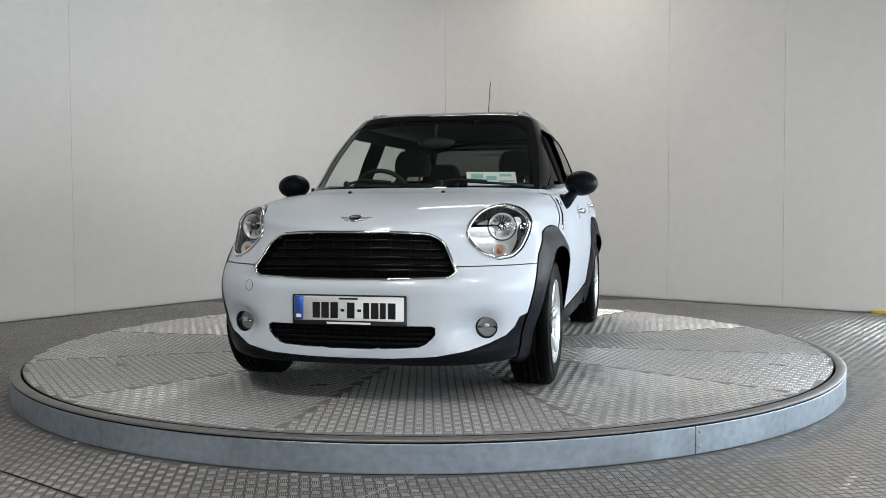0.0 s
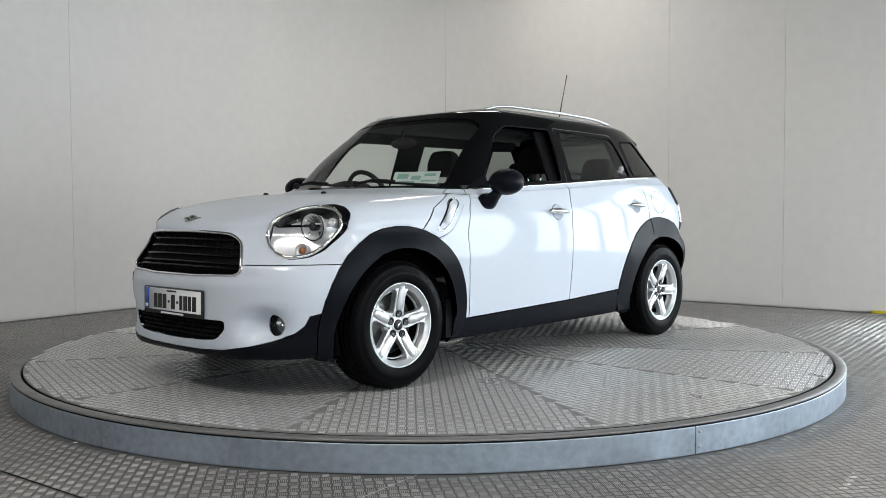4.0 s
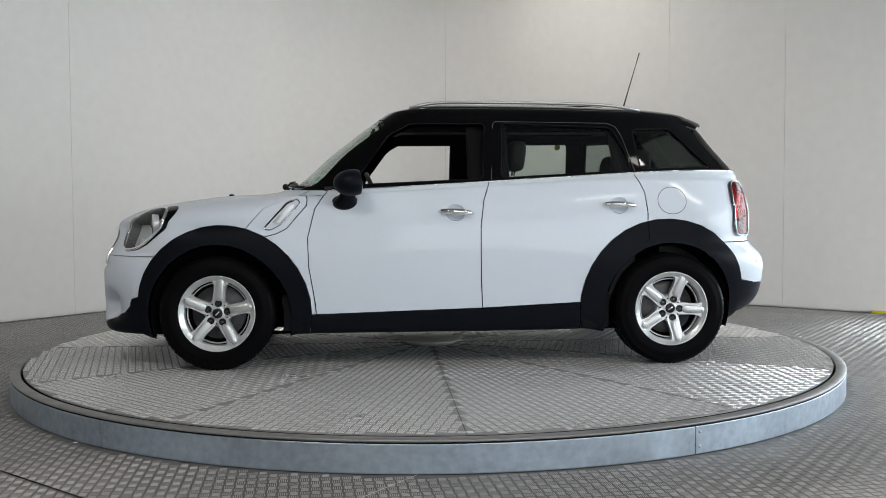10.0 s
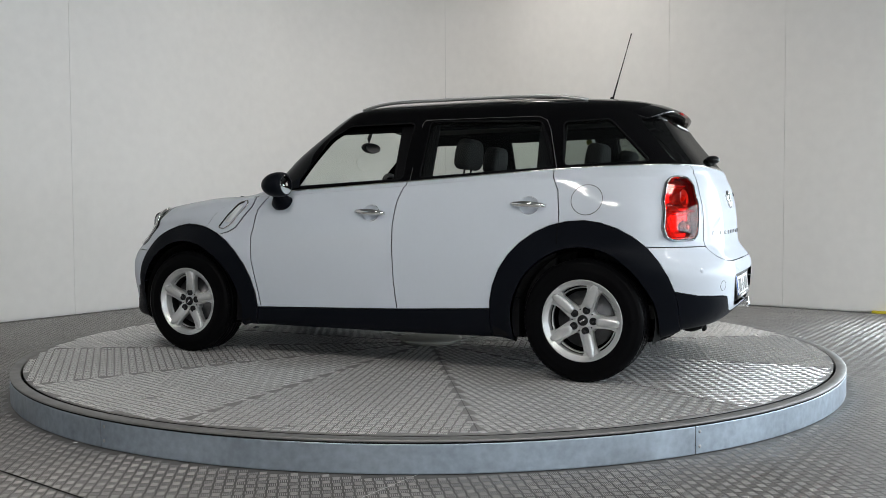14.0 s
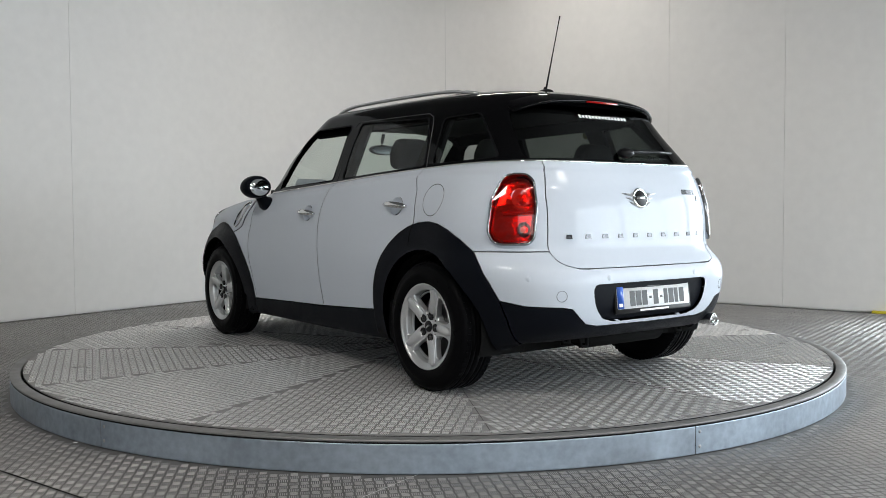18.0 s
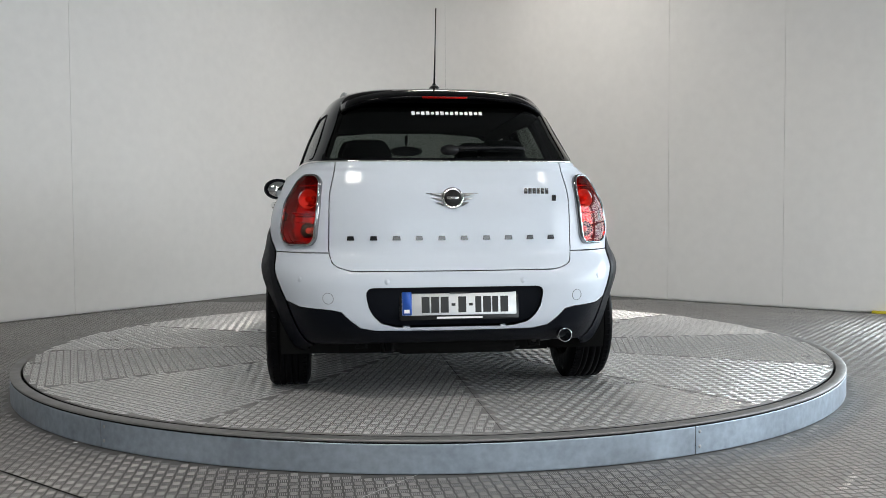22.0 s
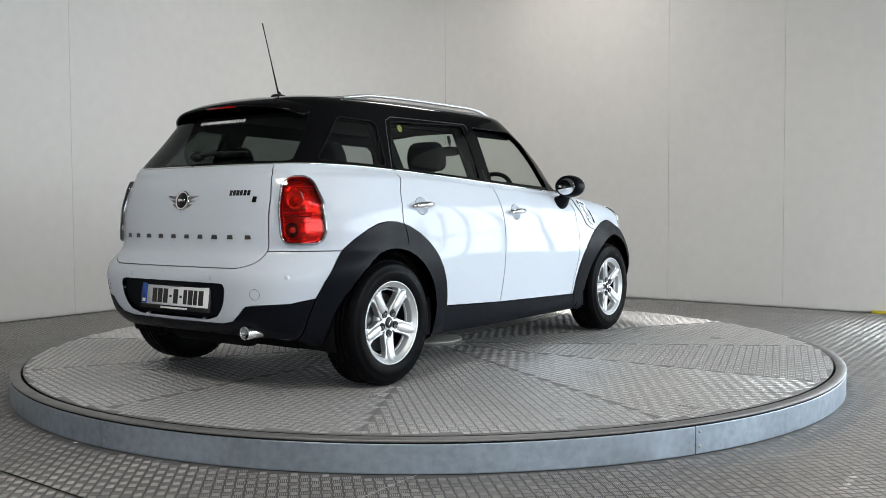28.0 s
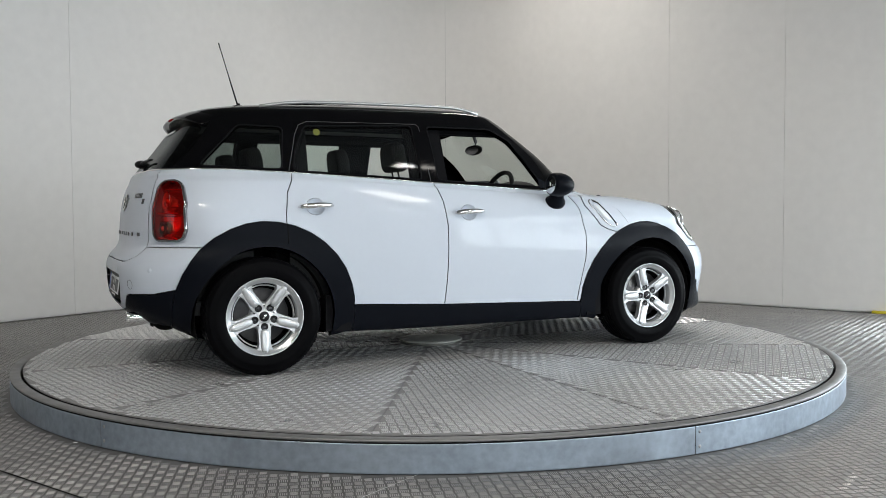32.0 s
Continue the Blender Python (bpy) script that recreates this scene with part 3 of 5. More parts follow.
def on_skin(view, a, b):
    """The place and the outward normal of the left half's skin, seen from the side (x, z), the front or the rear (y, z) or above (x, y)."""
    flip = view != "side" and view != "top" and a < 0 or view == "top" and b < 0
    if view == "side":
        o, d = Vector((a, 3, b)), Vector((0, -1, 0))
    elif view == "top":
        o, d = Vector((a, max(abs(b), 0.0005), 4)), Vector((0, 0, -1))
    else:
        s = 5 if view == "front" else -5
        o, d = Vector((s, max(abs(a), 0.0005), b)), Vector((-s / 5, 0, 0))
    place, n, _, _ = TREE.ray_cast(o, d)
    if place is None:
        return Vector((a, 0.8, b)), Vector((0, 1, 0))
    if n.dot(d) > 0:
        n = -n
    if flip:
        place, n = Vector((place.x, -place.y, place.z)), Vector((n.x, -n.y, n.z))
    return place, n


def rounded(pts, r=0.02, n=4):
    """An outline with its corners rounded."""
    out = []
    m = len(pts)
    for k in range(m):
        p0, p, p1 = (Vector(pts[(k + j) % m]).to_2d() for j in (-1, 0, 1))
        a, b = (p0 - p), (p1 - p)
        t = min(r, a.length * 0.45, b.length * 0.45)
        a, b = p + a.normalized() * t, p + b.normalized() * t
        for j in range(n + 1):
            s = j / n
            q = a * (1 - s) ** 2 + p * 2 * s * (1 - s) + b * s * s
            out.append((q.x, q.y))
    return out


def ring(cx, cy, rx, ry, n=20):
    return [(cx + rx * math.cos(2 * math.pi * k / n), cy + ry * math.sin(2 * math.pi * k / n)) for k in range(n)]


def arch(hub, sign, r_end, r_top, r_mid, n=22):
    """The outline of a wheel arch; sign +1 where the car's end lies ahead of it."""
    out = []
    for k in range(n + 1):
        a = math.pi * (-0.12 + 1.24 * k / n)
        t = min(max(a / math.pi, 0), 1)
        r = (r_end * (1 - t) ** 2 + (4 * r_top - r_end - r_mid) / 2 * 2 * t * (1 - t) + r_mid * t * t)
        out.append((hub + sign * r * math.cos(a), 0.32 + r * math.sin(a)))
    return out + [(hub - sign * 0.45, 0.0), (hub + sign * 0.40, 0.0)]


HUB_X = 1.2975
BELT_LINE = lambda x: 1.047 - 0.055 * x
SIDE = lambda c, n: n.y > 0.16 and c.y > 0.35
FRONT = lambda c, n: n.x > 0.08 and c.x > 1.25
REAR = lambda c, n: n.x < -0.08 and c.x < -1.55
WSCREEN = lambda c, n: n.x > 0.12 and 0.1 < c.x < 1.1 and c.z > 1.0
RGLASS = lambda c, n: n.x < -0.12 and c.x < -1.4 and c.z > 1.1
ANY_FRONT = lambda c, n: c.x > 1.45
ANY_REAR = lambda c, n: c.x < -1.5

OUT = {}
OUT["opening_f"] = ((0, 2), arch(HUB_X, 1, 0.385, 0.383, 0.42), SIDE)
OUT["arch_f"] = ((0, 2), arch(HUB_X, 1, 0.452, 0.497, 0.525), SIDE)
OUT["opening_r"] = ((0, 2), arch(-HUB_X, -1, 0.368, 0.378, 0.40), SIDE)
OUT["arch_r"] = ((0, 2), arch(-HUB_X, -1, 0.465, 0.52, 0.527), SIDE)
OUT["sill"] = ((0, 2), [(0.83, 0.05), (0.79, 0.305), (0.745, 0.307), (-0.2, 0.334), (-0.80, 0.362), (-0.83, 0.05)], SIDE)
OUT["win_f"] = ((0, 2), rounded([(0.54, 1.042), (-0.213, 1.075), (-0.236, 1.405), (0.20, 1.405), (0.33, 1.335)], 0.03), SIDE)
OUT["win_r"] = ((0, 2), rounded([(-0.318, 1.08), (-1.095, 1.124), (-1.07, 1.24), (-1.0, 1.385), (-0.335, 1.408)], 0.03), SIDE)
OUT["win_q"] = ((0, 2), rounded([(-1.155, 1.13), (-1.125, 1.375), (-1.37, 1.385), (-1.60, 1.148)], 0.03), SIDE)
OUT["scuttle"] = ((0, 2), [(1.137, 0.794), (1.033, 0.909), (0.84, 0.988), (0.80, 0.984), (0.793, 0.956), (0.796, 0.924), (0.907, 0.796), (0.96, 0.77), (1.035, 0.749)], SIDE)
OUT["cup_f"] = ((0, 2), ring(-0.048, 0.883, 0.052, 0.046), SIDE)
OUT["cup_r"] = ((0, 2), ring(-0.998, 0.920, 0.052, 0.046), SIDE)
OUT["windscreen"] = ((1, 2), rounded([(0.66, 1.035), (0.575, 1.40), (0.50, 1.44), (0.25, 1.462), (-0.25, 1.462), (-0.50, 1.44), (-0.575, 1.40), (-0.66, 1.035)], 0.03), WSCREEN)
OUT["rear_window"] = ((1, 2), rounded([(0.585, 1.14), (0.505, 1.395), (0.42, 1.42), (-0.42, 1.42), (-0.505, 1.395), (-0.585, 1.14)], 0.03), RGLASS)
OUT["grille"] = ((1, 2), rounded([(0.36, 0.787), (0.42, 0.752), (0.492, 0.62), (0.46, 0.592), (0.2, 0.582), (-0.2, 0.582), (-0.46, 0.592), (-0.492, 0.62), (-0.42, 0.752), (-0.36, 0.787), (-0.2, 0.797), (0.2, 0.797)], 0.03), FRONT)
OUT["intake"] = ((1, 2), rounded([(0.402, 0.374), (0.402, 0.335), (0.345, 0.284), (0.15, 0.270), (-0.15, 0.270), (-0.345, 0.284), (-0.402, 0.335), (-0.402, 0.374)], 0.03), FRONT)
LAMP_OUT = [(0.502, 0.784), (0.509, 0.824), (0.532, 0.867), (0.557, 0.900), (0.592, 0.922), (0.640, 0.930), (0.705, 0.913), (0.754, 0.880), (0.776, 0.836), (0.764, 0.768), (0.742, 0.708), (0.714, 0.676), (0.652, 0.667), (0.590, 0.690), (0.540, 0.730)]
OUT["headlight"] = ((1, 2), rounded(LAMP_OUT, 0.02, 2), FRONT)
OUT["headlight_in"] = ((1, 2), rounded([(0.633 + (y - 0.640) * 0.925, 0.791 + (z - 0.795) * 0.925) for y, z in LAMP_OUT], 0.02, 2), FRONT)
OUT["fog"] = ((1, 2), ring(0.605, 0.358, 0.048, 0.048, 24), FRONT)
OUT["lip"] = ((1, 2), [(-0.02, 0.0), (-0.02, 0.221), (0.2, 0.224), (0.40, 0.236), (0.54, 0.260), (0.62, 0.286), (0.69, 0.318), (0.725, 0.355), (0.745, 0.40), (0.78, 0.415), (0.95, 0.42), (0.95, 0.0)], ANY_FRONT)
OUT["tailgate"] = ((1, 2), rounded([(0.52, 1.3), (0.535, 1.09), (0.563, 0.97), (0.568, 0.70), (0.55, 0.65), (0.48, 0.624), (-0.1, 0.622), (-0.1, 1.3)], 0.035), REAR)
LAMP_EDGE = lambda x, z: (on_skin("side", x, z)[0].y, z)
OUT["tail_lamp"] = ((1, 2), rounded([(0.597, 1.03), (0.615, 1.058), LAMP_EDGE(-1.712, 1.06), LAMP_EDGE(-1.690, 1.03), LAMP_EDGE(-1.684, 0.93), LAMP_EDGE(-1.687, 0.80), LAMP_EDGE(-1.702, 0.755), LAMP_EDGE(-1.728, 0.738), (0.645, 0.738), (0.626, 0.765), (0.610, 0.9)], 0.02, 3), lambda c, n: n.x < -0.03 and c.x < -1.5)
OUT["recess"] = ((1, 2), rounded([(0.405, 0.548), (0.395, 0.46), (0.345, 0.39), (0.27, 0.370), (-0.27, 0.370), (-0.345, 0.39), (-0.395, 0.46), (-0.405, 0.548)], 0.035), REAR)
OUT["valance"] = ((1, 2), [(-0.02, 0.0), (-0.02, 0.348), (0.36, 0.352), (0.43, 0.366), (0.475, 0.40), (0.515, 0.44), (0.56, 0.449), (0.70, 0.456), (0.79, 0.485), (0.98, 0.50), (0.98, 0.0)], ANY_REAR)


def inside(poly, a, b):
    hit = False
    for (x0, y0), (x1, y1) in zip(poly, poly[1:] + poly[:1]):
        if (y0 > b) != (y1 > b) and a < (x1 - x0) * (b - y0) / (y1 - y0) + x0:
            hit = not hit
    return hit


def cut_segments(axes, segments, keep):
    """Cuts the shell along straight lines as seen along one axis, where keep lets it."""
    i, j = axes
    pool = [(f, f.calc_center_median()) for f in shell.faces]
    pool = {f for f, c in pool if keep(c, f.normal)}
    for (a0, b0), (a1, b1) in segments:
        lo_a, hi_a, lo_b, hi_b = min(a0, a1) - 1e-4, max(a0, a1) + 1e-4, min(b0, b1) - 1e-4, max(b0, b1) + 1e-4
        near = []
        for f in pool:
            va = [v.co[i] for v in f.verts]
            vb = [v.co[j] for v in f.verts]
            if min(va) <= hi_a and max(va) >= lo_a and min(vb) <= hi_b and max(vb) >= lo_b:
                near.append(f)
        if not near:
            continue
        co, no = Vector((0, 0, 0)), Vector((0, 0, 0))
        co[i], co[j] = a0, b0
        no[i], no[j] = b1 - b0, a0 - a1
        if no.length < 1e-7:
            continue
        geom = set(near)
        for f in near:
            geom.update(f.edges)
            geom.update(f.verts)
        made = bmesh.ops.bisect_plane(shell, geom=list(geom), dist=1e-6, plane_co=co, plane_no=no.normalized())
        pool = {f for f in pool if f.is_valid}
        pool.update(g for g in made["geom"] if isinstance(g, bmesh.types.BMFace))
        for e in made["geom_cut"]:
            if isinstance(e, bmesh.types.BMEdge):
                pool.update(e.link_faces)


for name, (axes, poly, keep) in OUT.items():
    cut_segments(axes, list(zip(poly, poly[1:] + poly[:1])), keep)
DOOR_F = [(0.66, 1.06), (0.683, 1.01), (0.748, 0.908), (0.788, 0.747), (0.784, 0.586), (0.754, 0.391), (0.745, 0.305)]
SPLIT = [(-0.25, 1.075), (-0.244, 1.048), (-0.211, 0.952), (-0.192, 0.807), (-0.191, 0.646), (-0.194, 0.484), (-0.203, 0.330)]
DOOR_R = [(-1.10, 1.13), (-1.115, 1.08), (-1.152, 0.996), (-1.165, 0.88), (-1.165, 0.80)]
BONNET = [(1.15, 0.775), (1.137, 0.794), (1.033, 0.909), (0.84, 0.988), (0.74, 1.03)]
for line in (DOOR_F, SPLIT, DOOR_R, BONNET):
    cut_segments((0, 2), list(zip(line, line[1:])), SIDE)
cut_segments((0, 2), [((1.4, 0.642), (2.3, 0.642))], lambda c, n: c.x > 1.4)
cut_segments((0, 2), [((-1.45, 0.703), (-2.3, 0.703))], lambda c, n: c.x < -1.45)
shell.normal_update()


def line_x(line, z):
    """The x of an upright line at height z."""
    pts = sorted(line, key=lambda p: p[1])
    return float(np.interp(z, [p[1] for p in pts], [p[0] for p in pts]))


def which(f):
    c, n, v = f.calc_center_median(), f.normal, f[V_LAYER]

    def lies(name):
        axes, poly, keep = OUT[name]
        return keep(c, n) and inside(poly, c[axes[0]], c[axes[1]])

    if v > BELT:
        for name in ("win_f", "win_r", "win_q", "windscreen", "rear_window"):
            if lies(name):
                return name
        return "roof" if v > ROOF else "surround"
    for name in ("opening_f", "opening_r", "arch_f", "arch_r", "headlight_in", "headlight", "grille", "intake", "fog", "lip", "scuttle", "cup_f", "cup_r", "sill"):
        if lies(name):
            return name
    if c.x > 0.6:
        if c.z < 0.642 and c.x > 1.4:
            return "front_bumper"
        if c.z > 1.03 or c.x > 1.15 and c.z > 0.642 or c.x > line_x(BONNET, c.z) and c.z > 0.775:
            return "bonnet"
        if c.x > line_x(DOOR_F, c.z):
            return "front_wing" if c.z > 0.27 else "sill"
    if c.z < 0.30:
        return "lip" if c.x > 1.2 else "valance" if c.x < -1.2 else "sill"
    for name in ("tail_lamp", "tailgate", "recess", "valance"):
        if lies(name):
            return name
    if c.x > line_x(SPLIT, c.z):
        return "front_door"
    if c.x > (line_x(DOOR_R, c.z) if c.z > 0.8 else -1.165):
        return "rear_door"
    if c.x < -1.45 and c.z < 0.703:
        return "rear_bumper"
    return "rear_quarter"


PATCH = {}
for f in shell.faces:
    PATCH.setdefault(which(f), []).append(f)


GRID_N = [v.normal.copy() for v in UNCUT.verts]
UNCUT.faces.ensure_lookup_table()


def smooth_normal(co):
    """The uncut skin's smooth normal next to a place."""
    place, _, index, _ = TREE.find_nearest(co)
    f = UNCUT.faces[index]
    total = Vector()
    for v in f.verts:
        total += GRID_N[v.index] / ((v.co - place).length_squared + 1e-7)
    if abs(co.y) < 2e-4:
        total.y = 0.0
    return total.normalized()


SMOOTH = {v: smooth_normal(v.co) for v in shell.verts}


def panel(name, mat, key=None, offset=0.0, shrink=0.0027, both=False, right=False, thick=0.016, label="", names=None, parent=None):
    """One cut panel as a part: moved out by offset (a number, or a function of the place), drawn in at its edge by shrink, with an edge
    turned in by thick. both: with its mirror image in one mesh; right: mirrored."""
    bm = bmesh.new()
    layer = bm.verts.layers.float_vector.new("n")
    made = {}
    for k in names or [key or name]:
        for f in PATCH.get(k, []):
            vs = []
            for v in f.verts:
                if v not in made:
                    n = SMOOTH[v]
                    w = bm.verts.new(v.co + n * (offset(v.co) if callable(offset) else offset))
                    if abs(v.co.y) < 2e-4:
                        w.co.y = 0.0
                    w[layer] = n
                    made[v] = w
                vs.append(made[v])
            try:
                bm.faces.new(vs)
            except ValueError:
                pass
    bmesh.ops.remove_doubles(bm, verts=bm.verts, dist=0.0016)
    bm.normal_update()
    rim = [e for e in bm.edges if len(e.link_faces) == 1 and not all(abs(v.co.y) < 2e-4 for v in e.verts)]
    move, side = {}, {}
    for e in rim:
        f = e.link_faces[0]
        d = (e.verts[1].co - e.verts[0].co).normalized()
        n = (Vector(e.verts[0][layer]) + Vector(e.verts[1][layer])).normalized()
        into = n.cross(d)
        if into.dot(f.calc_center_median() - (e.verts[0].co + e.verts[1].co) / 2) < 0:
            into = -into
        side[e] = into
        for v in e.verts:
            move.setdefault(v, Vector())
            move[v] += into * e.calc_length()
    for v, d in move.items():
        if d.length > 1e-9:
            flat = abs(v.co.y) < 2e-4
            move[v] = d.normalized()
            if shrink:
                v.co += move[v] * shrink
                if flat:
                    v.co.y = 0.0
    if thick:
        for e in rim:
            a, b = e.verts
            quad = []
            for v, deep in ((a, 0), (b, 0), (b, 1), (a, 1)):
                w = bm.verts.new(v.co - Vector(v[layer]) * (thick * deep))
                w[layer] = -move[v] if move[v].length > 0.5 else -side[e]
                quad.append(w)
            bm.faces.new(quad)
    if both:
        twin = {}
        for v in list(bm.verts):
            if v.co.y < 2e-4:
                twin[v] = v
                continue
            w = bm.verts.new((v.co.x, -v.co.y, v.co.z))
            w[layer] = (v[layer][0], -v[layer][1], v[layer][2])
            twin[v] = w
        for f in list(bm.faces):
            vs = [twin[v] for v in reversed(f.verts)]
            if any(v is not t for v, t in zip(reversed(f.verts), vs)):
                bm.faces.new(vs)
    elif right:
        for v in bm.verts:
            v.co.y = -v.co.y
            v[layer] = (v[layer][0], -v[layer][1], v[layer][2])
        bmesh.ops.reverse_faces(bm, faces=bm.faces)
    bm.verts.ensure_lookup_table()
    normals = [tuple(v[layer]) for v in bm.verts]
    ob = part(name, bm, mat, parent or car, label)
    ob.data.normals_split_custom_set_from_vertices(normals)
    return ob


TRIM_F = lambda co: trim_lift(co, HUB_X, 1, 0.452, 0.497, 0.525)
TRIM_R = lambda co: trim_lift(co, -HUB_X, -1, 0.465, 0.52, 0.527)


def trim_lift(co, hub, sign, r_end, r_top, r_mid):
    """The arch trims stand out most next to the wheel."""
    a = math.atan2(co.z - 0.32, sign * (co.x - hub))
    t = min(max(a / math.pi, 0), 1)
    outer = r_end * (1 - t) ** 2 + (4 * r_top - r_end - r_mid) * t * (1 - t) + r_mid * t * t
    s = min(max((outer - math.hypot(co.x - hub, co.z - 0.32)) / 0.10, 0.0), 1.0)
    return 0.005 + 0.025 * math.sin(s * math.pi / 2)


panel("bonnet", PAINT, both=True, label="white painted bonnet")
panel("front_bumper", PAINT, both=True, label="white painted front bumper")
panel("front_lip", PLASTIC, "lip", both=True, label="black plastic lower lip")
panel("rear_bumper", PAINT, both=True, label="white painted rear bumper")
panel("rear_valance", PLASTIC, "valance", both=True, label="black plastic lower rear valance")
TAILGATE = panel("tailgate", PAINT, both=True, label="white painted tailgate")
panel("roof", GLOSS_BLACK, both=True, shrink=0.0, label="gloss black roof")
panel("window_surround", GLOSS_BLACK, "surround", both=True, shrink=0.0, thick=0.03, label="gloss black pillars round the windows")
panel("windscreen", SCREEN_GLASS, both=True, shrink=0.0, thick=0.0, offset=-0.003, label="clear windscreen").visible_shadow = False
panel("rear_window", PRIVACY, both=True, shrink=0.0, thick=0.0, offset=-0.003, label="dark tinted rear window").visible_shadow = False
panel("plate_recess", PLASTIC, "recess", both=True, shrink=0.0, offset=-0.018, thick=0.01, label="black recess for the number plate")
DOORS = {}
for right in (False, True):
    for key in ("front_door", "rear_door"):
        DOORS[key, right] = panel(key, PAINT, right=right, label="white painted door")
    panel("front_wing", PAINT, right=right)
    panel("rear_quarter", PAINT, right=right)
    panel("sill", PLASTIC, right=right, offset=0.004, label="black plastic sill")
    panel("wheel_arch_trim", PLASTIC, "arch_f", right=right, offset=TRIM_F, thick=0.055, shrink=0.001, label="dark plastic wheel arch trim")
    panel("wheel_arch_trim", PLASTIC, "arch_r", right=right, offset=TRIM_R, thick=0.055, shrink=0.001, label="dark plastic wheel arch trim")
    panel("rear_door_window", GLASS, "win_r", right=right, shrink=0.0, thick=0.0, offset=-0.004, label="tinted side window").visible_shadow = False
    panel("quarter_window", DARK_GLASS, "win_q", right=right, shrink=0.0, thick=0.0, offset=-0.004, label="tinted rear side window").visible_shadow = False
ob = panel("inner_shell", DARK, names=["bonnet", "front_bumper", "lip", "rear_bumper", "valance", "tailgate", "front_door", "rear_door", "front_wing", "rear_quarter", "sill", "scuttle", "recess", "tail_lamp", "grille", "intake"], both=True, shrink=0.0, offset=-0.034, thick=0.0, label="dark inner body")


# ---- the car: lamps, trim and fittings ----
def path_on(view, poly, lift=0.0, closed=True):
    pts = []
    for a, b in poly:
        p, n = on_skin(view, a, b)
        pts.append(p + n * lift)
    return pts + pts[:1] if closed else pts


def band(bm, path, w, h):
    """A closed moulding of an oval section along a closed path."""
    pts = path[:-1]
    m, k = len(pts), 8
    mid = sum(pts, Vector()) / m
    rows = []
    for i, p in enumerate(pts):
        d = (pts[(i + 1) % m] - pts[i - 1]).normalized()
        out = (p - mid)
        out = (out - d * out.dot(d)).normalized()
        nrm = d.cross(out).normalized()
        rows.append([bm.verts.new(p + out * (w * math.cos(2 * math.pi * j / k)) + nrm * (h * math.sin(2 * math.pi * j / k))) for j in range(k)])
    for i in range(m):
        a, b = rows[i], rows[(i + 1) % m]
        for j in range(k):
            bm.faces.new((a[j], a[(j + 1) % k], b[(j + 1) % k], b[j]))


def flip_y(bm, right):
    if right:
        for v in bm.verts:
            v.co.y = -v.co.y
        bmesh.ops.reverse_faces(bm, faces=bm.faces)
    return bm


def facing(place, n, up=Vector((0, 0, 1))):
    """A pose whose z axis is n and whose y axis is near up."""
    z = n.normalized()
    x = up.cross(z).normalized()
    y = z.cross(x)
    m = Matrix((x, y, z)).transposed().to_4x4()
    return Matrix.Translation(place) @ m


